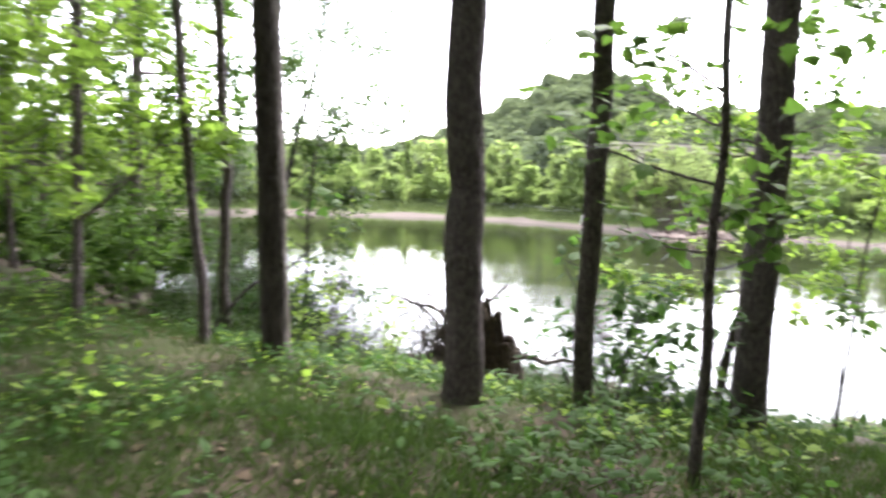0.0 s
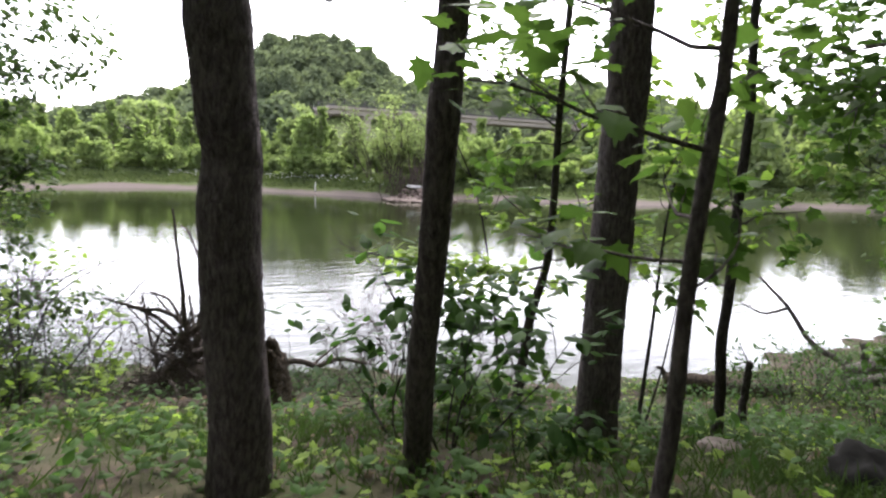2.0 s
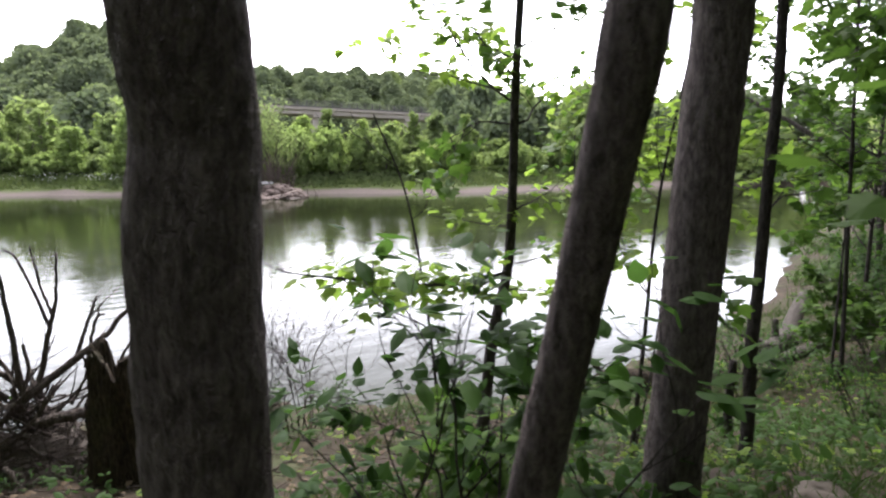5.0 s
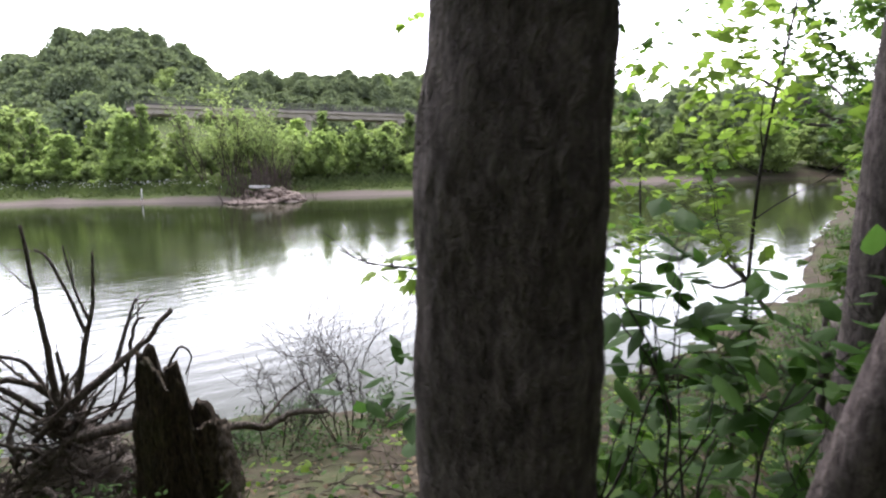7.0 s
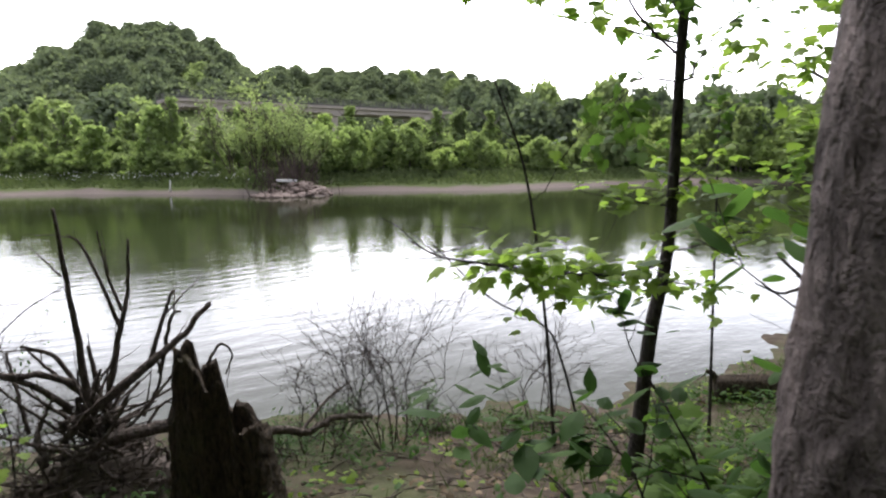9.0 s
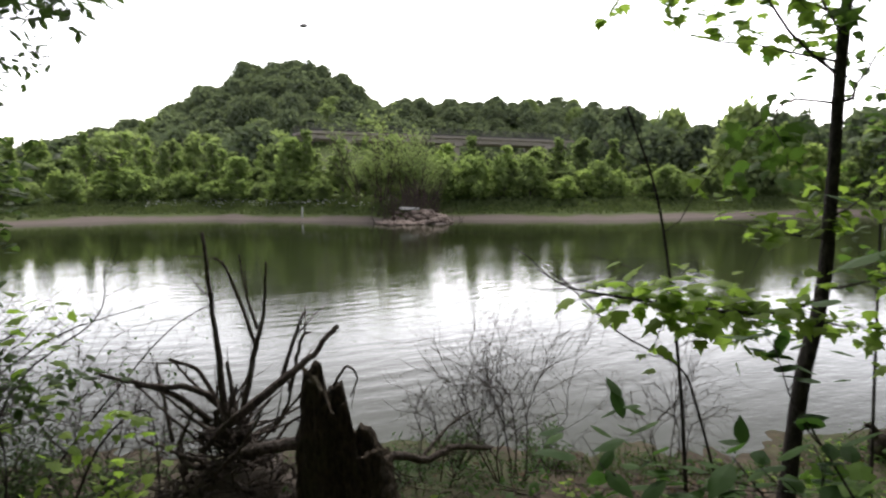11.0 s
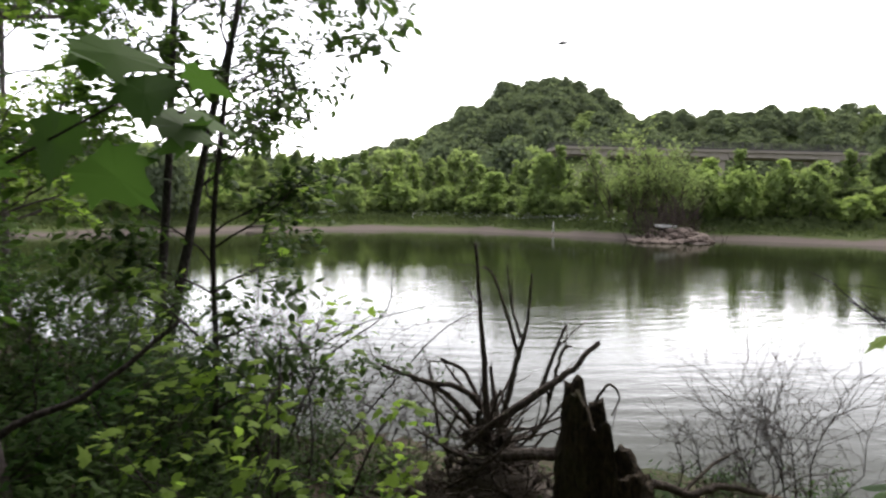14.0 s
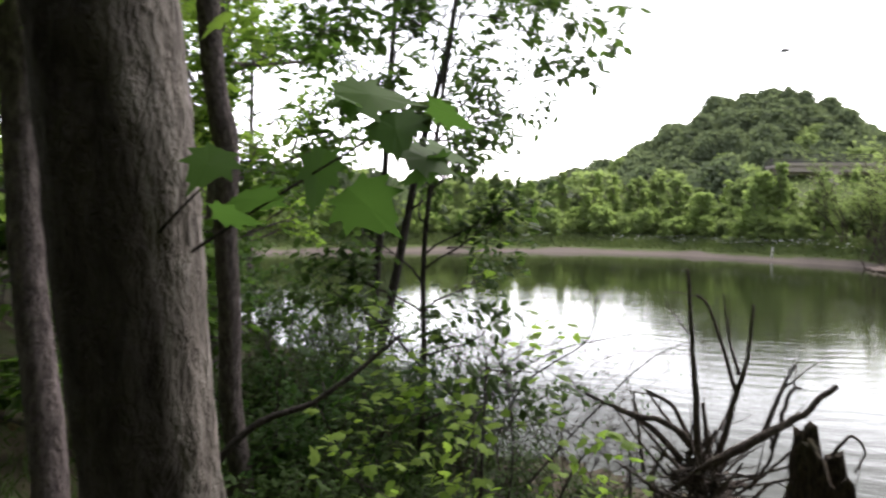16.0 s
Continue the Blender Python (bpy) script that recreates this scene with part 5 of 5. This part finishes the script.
def far_tree(kind, x, y, scale, turn, label, name="tree", group="far shore trees", sink=0.1):
    trunk, crown, tall = kind
    t = empty(name, (x, y, hz(x, y) - sink), label, "tree" if name == "tree" else "shrub", group)
    t.rotation_euler[2] = turn
    t.scale = (scale[0], scale[0], scale[1])
    part("trunk", trunk, t)
    part("crown", crown, t)
    return t


rng = np.random.default_rng(55)


def far_y(x):
    return float(np.interp(x, FAR_X, FAR_Y))


# bushes close behind the shore
for x in np.arange(-36, 72, 2.3):
    x = x + rng.uniform(-0.8, 0.8)
    if 20.5 < x < 28:
        continue
    y = far_y(x) + rng.uniform(6.5, 9.5)
    k = KINDS[rng.choice([4, 5, 7, 4])]
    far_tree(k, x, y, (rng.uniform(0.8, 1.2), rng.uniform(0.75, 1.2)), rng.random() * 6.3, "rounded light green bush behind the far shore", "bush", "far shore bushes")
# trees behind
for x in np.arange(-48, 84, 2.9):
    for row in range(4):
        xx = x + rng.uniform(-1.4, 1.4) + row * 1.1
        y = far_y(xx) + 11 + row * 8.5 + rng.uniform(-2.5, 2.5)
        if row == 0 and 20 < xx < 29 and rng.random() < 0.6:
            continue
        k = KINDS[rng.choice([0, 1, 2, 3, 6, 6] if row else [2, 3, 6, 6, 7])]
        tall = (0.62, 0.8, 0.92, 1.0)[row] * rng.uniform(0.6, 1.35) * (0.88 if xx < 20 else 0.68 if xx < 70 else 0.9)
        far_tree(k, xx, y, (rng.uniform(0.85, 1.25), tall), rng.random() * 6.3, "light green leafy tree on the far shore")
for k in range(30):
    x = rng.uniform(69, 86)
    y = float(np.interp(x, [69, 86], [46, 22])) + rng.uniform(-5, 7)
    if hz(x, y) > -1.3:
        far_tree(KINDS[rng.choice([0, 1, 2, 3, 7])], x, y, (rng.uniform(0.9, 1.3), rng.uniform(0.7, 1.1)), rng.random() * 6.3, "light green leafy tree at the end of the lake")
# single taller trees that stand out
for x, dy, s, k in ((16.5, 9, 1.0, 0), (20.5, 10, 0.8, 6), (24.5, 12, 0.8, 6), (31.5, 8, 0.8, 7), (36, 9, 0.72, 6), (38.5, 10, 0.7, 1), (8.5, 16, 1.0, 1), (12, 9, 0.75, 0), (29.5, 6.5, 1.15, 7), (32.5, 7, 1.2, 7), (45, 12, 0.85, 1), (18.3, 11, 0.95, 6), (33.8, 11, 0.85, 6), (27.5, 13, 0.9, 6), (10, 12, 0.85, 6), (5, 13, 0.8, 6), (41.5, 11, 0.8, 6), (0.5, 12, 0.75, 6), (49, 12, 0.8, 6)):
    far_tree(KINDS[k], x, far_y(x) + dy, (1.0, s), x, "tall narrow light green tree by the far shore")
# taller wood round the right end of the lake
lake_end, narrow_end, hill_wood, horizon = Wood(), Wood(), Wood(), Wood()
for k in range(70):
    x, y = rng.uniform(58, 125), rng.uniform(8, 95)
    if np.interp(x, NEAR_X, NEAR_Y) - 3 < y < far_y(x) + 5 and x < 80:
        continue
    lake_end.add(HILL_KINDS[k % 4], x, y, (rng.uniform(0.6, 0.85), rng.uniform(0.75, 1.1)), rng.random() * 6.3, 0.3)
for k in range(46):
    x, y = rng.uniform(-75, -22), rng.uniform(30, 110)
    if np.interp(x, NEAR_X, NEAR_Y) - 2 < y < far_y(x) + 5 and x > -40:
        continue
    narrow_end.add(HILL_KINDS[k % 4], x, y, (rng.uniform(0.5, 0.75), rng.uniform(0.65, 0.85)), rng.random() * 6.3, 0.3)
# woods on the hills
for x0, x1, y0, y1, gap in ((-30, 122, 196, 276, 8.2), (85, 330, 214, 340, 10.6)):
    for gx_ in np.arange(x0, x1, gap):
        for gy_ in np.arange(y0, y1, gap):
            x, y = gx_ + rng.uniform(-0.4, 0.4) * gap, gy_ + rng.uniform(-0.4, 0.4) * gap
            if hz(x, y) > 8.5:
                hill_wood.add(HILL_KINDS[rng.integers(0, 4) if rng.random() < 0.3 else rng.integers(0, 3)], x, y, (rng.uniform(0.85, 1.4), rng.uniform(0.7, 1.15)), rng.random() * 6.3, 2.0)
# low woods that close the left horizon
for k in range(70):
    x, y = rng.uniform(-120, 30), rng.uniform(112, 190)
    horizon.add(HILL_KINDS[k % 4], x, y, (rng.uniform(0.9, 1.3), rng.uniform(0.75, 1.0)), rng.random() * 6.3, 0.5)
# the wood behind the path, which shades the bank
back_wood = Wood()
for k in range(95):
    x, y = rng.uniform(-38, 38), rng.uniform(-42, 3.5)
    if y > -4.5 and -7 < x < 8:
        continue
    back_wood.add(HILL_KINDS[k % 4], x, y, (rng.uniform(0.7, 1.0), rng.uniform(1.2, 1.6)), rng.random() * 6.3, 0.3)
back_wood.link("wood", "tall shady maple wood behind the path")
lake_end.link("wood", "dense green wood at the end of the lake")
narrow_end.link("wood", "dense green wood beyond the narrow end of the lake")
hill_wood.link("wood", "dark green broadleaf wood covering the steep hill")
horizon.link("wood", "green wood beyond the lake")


def bare_far_tree(seed, x, y, tall):
    r = np.random.default_rng(seed)
    t = empty("bare_tree", (x, y, hz(x, y)), "thin greyish tree with almost bare twigs above the rubble", "tree", "bare far trees")
    w, spots = Shape(), []
    for k in range(3):
        grow(w, r, (0.2 * k - 0.2, 0, -0.1), (0.12 * r.standard_normal(), 0.12 * r.standard_normal(), 1), tall * r.uniform(0.7, 1.0), 0.06, 2, spots, spread=0.45, lift=0.25, kids=6)
    part("stem", w.mesh("stem", TWIG), t)
    p, ww, u, s = leaf_out(r, spots, 2, 0.22, SPRAY_T, 0.4, 0.2)
    part("foliage", Shape().leaves(p, ww, u, s, SPRAY_T).mesh("foliage", FAR_B, False), t)


for k in range(9):
    bare_far_tree(500 + k, 20.6 + 0.95 * k + rng.uniform(-0.4, 0.4), far_y(20.6 + 0.95 * k) + rng.uniform(5, 10), rng.uniform(3.5, 6.5))

# rubble spit with the white slab and the post
for k in range(150):
    a, d = rng.random() * 6.3, rng.random() ** 0.7
    x, y = 22.7 + 3.4 * d * math.cos(a), 56.2 + 2.6 * d * math.sin(a)
    z = hz(x, y) + 0.4 * max(0, 1 - d) * rng.random()
    s = rng.uniform(0.12, 0.28)
    if k < 6:
        stones = [] if k == 0 else stones
        stones.append(rock("rubble_stone", (x, y, max(z, WATER_Z) + 0.05), (s * 1.3, s, s * 0.6), STONE, "grey broken rubble stone heaped on the spit", 600 + k))
        tagged(stones[-1], group="rubble heap")
    else:
        o = copy_thing(stones[k % 6], pose(x, y, max(z, WATER_Z) + 0.05, rng.uniform(-25, 25), rng.uniform(-25, 25), rng.uniform(0, 360)))
        f = rng.uniform(0.6, 1.5)
        o.scale = (f, f, f)
bm = bmesh.new()
bmesh.ops.create_cube(bm, size=1.0)
bmesh.ops.scale(bm, vec=(1.75, 0.8, 0.2), verts=bm.verts)
bmesh.ops.bevel(bm, geom=bm.edges[:], offset=0.03, segments=2, affect="EDGES")
slab_me = bpy.data.meshes.new("slab")
bm.to_mesh(slab_me)
bm.free()
slab_me.materials.append(SLAB)
slab = tagged(new("concrete_slab", slab_me), "pale flat concrete slab lying on the rubble heap", "slab")
slab.matrix_world = pose(22.9, 57.6, hz(22.9, 57.6) + 0.5, 4, 2, 10)
sticks = Shape()
for k in range(190):
    a = rng.random() * 6.3
    x, y = 23.5 + 3.2 * rng.standard_normal() * 0.5, 58.5 + rng.standard_normal()
    sticks.tube(bend((x, y, hz(x, y)), (x + rng.standard_normal() * 0.9, y + rng.standard_normal() * 0.5, hz(x, y) + rng.uniform(0.3, 3.0)), rng, 4, 0.1), (0.035, 0.03, 0.02, 0.012), 4)
tagged(new("brush_pile", sticks.mesh("brush_pile", TWIG)), "dry grey brush heaped behind the rubble", "dead wood", kind="stuff")
post = Shape().tube([(0, 0, -0.2), (0.02, 0, 0.45), (0.05, 0.02, 0.95)], (0.1, 0.07, 0.05), 8, 0.08, rng)
tagged(new("white_post", post.mesh("white_post", SLAB)), "short pale post standing on the far shore", "post").location = (15.8, 67.6, hz(15.8, 67.6))

snag("log", "dark drift log stranded on the far mud", [([(-15.5, 75.2, hz(-15.5, 75.2) + 0.1), (-14.0, 75.4, hz(-14.0, 75.4) + 0.2), (-12.6, 75.9, hz(-12.6, 75.9) + 0.15)], 0.14, 0.08)], DEAD, "log", 3, 37, (-14.0, 75.4, hz(-14.0, 75.4)))
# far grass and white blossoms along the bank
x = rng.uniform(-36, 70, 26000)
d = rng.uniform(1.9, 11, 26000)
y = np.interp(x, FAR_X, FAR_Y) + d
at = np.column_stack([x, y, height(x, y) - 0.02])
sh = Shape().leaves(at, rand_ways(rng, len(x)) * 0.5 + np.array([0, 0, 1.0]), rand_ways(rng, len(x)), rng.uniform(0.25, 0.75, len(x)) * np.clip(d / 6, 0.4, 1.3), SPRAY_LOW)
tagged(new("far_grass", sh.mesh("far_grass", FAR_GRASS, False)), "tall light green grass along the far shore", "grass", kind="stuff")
x = np.concatenate([rng.normal(c, 1.6, 60) for c in (4, 9, 13.5, 17.5, 19)])
y = np.interp(x, FAR_X, FAR_Y) + rng.uniform(4, 7, len(x))
at = np.column_stack([x, y, height(x, y) + rng.uniform(0.3, 0.8, len(x))])
sh = Shape().leaves(at, rand_ways(rng, len(x)), rand_ways(rng, len(x)), 0.14, SPRAY_T)
tagged(new("white_flowers", sh.mesh("white_flowers", FLOWER, False)), "small white wild flowers in the far grass", "flowers", kind="stuff")

# ---- bridge ----
BR_A, BR_B = np.array([29.6, 120.6]), np.array([106.0, 128.0])
BR_Z = 10.9
br_len = float(np.linalg.norm(BR_B - BR_A))
br_turn = math.atan2(*(BR_B - BR_A)[::-1])
bridge = empty("bridge", (*BR_A, 0), "long grey concrete road bridge with a steel railing", "bridge")
bridge.rotation_euler[2] = br_turn
part("deck", Shape().box((br_len / 2, 0, BR_Z + 0.25), (br_len, 8.0, 0.5)).mesh("deck", CONCRETE, False), bridge)
for s in (-1, 1):
    part("girder", Shape().box((br_len / 2, s * 3.1, BR_Z - 0.45), (br_len, 0.5, 0.9)).mesh("girder", CONCRETE, False), bridge)
    part("kerb", Shape().box((br_len / 2, s * 3.95, BR_Z + 0.62), (br_len, 0.3, 0.25)).mesh("kerb", RAIL, False), bridge, "dark weathered edge beam")
    for z in (1.05, 1.4, 1.75):
        part("rail", Shape().box((br_len / 2, s * 3.9, BR_Z + z), (br_len, 0.1, 0.09)).mesh("rail", RAIL, False), bridge)
post_me = Shape().box((0, 0, 0.6), (0.12, 0.12, 1.2)).mesh("rail_post", RAIL, False)
for k in range(int(br_len / 2)):
    for s in (-1, 1):
        part("rail_post", post_me, bridge).location = (1 + 2 * k, s * 3.9, BR_Z + 0.6)
for d in np.arange(8, br_len, 23.5):
    pier = part("pier", Shape().box((d, 0, (BR_Z - 1.4) / 2 - 0.5), (1.3, 6.0, BR_Z - 0.4)).mesh("pier", CONCRETE, False), bridge)
    part("pier_cap", Shape().box((d, 0, BR_Z - 1.15), (1.9, 7.4, 0.55)).mesh("pier_cap", CONCRETE, False), pier)
abut = Shape().box((br_len + 2, 0, BR_Z / 2 - 0.4), (6, 8.2, BR_Z + 0.6))
part("abutment", abut.mesh("abutment", CONCRETE, False), bridge)

# ---- the dark disc in the sky ----
prof = [(0.0, -0.42), (0.5, -0.4), (0.9, -0.2), (1.35, -0.05), (1.4, 0.02), (1.2, 0.12), (0.7, 0.2), (0.55, 0.42), (0.3, 0.55), (0.0, 0.58)]
n = 28
v = np.array([[r * math.cos(2 * math.pi * j / n), r * math.sin(2 * math.pi * j / n), z] for r, z in prof for j in range(n)])
q = [[i * n + j, i * n + (j + 1) % n, (i + 1) * n + (j + 1) % n, (i + 1) * n + j] for i in range(len(prof) - 1) for j in range(n)]
disc = tagged(new("flying_disc", make("flying_disc", v, [np.array(q)], DISC)), "small dark domed disc hovering in the white sky", "flying object")
disc.matrix_world = pose(41.2, 159.3, 39.4, 6, -5, 0)
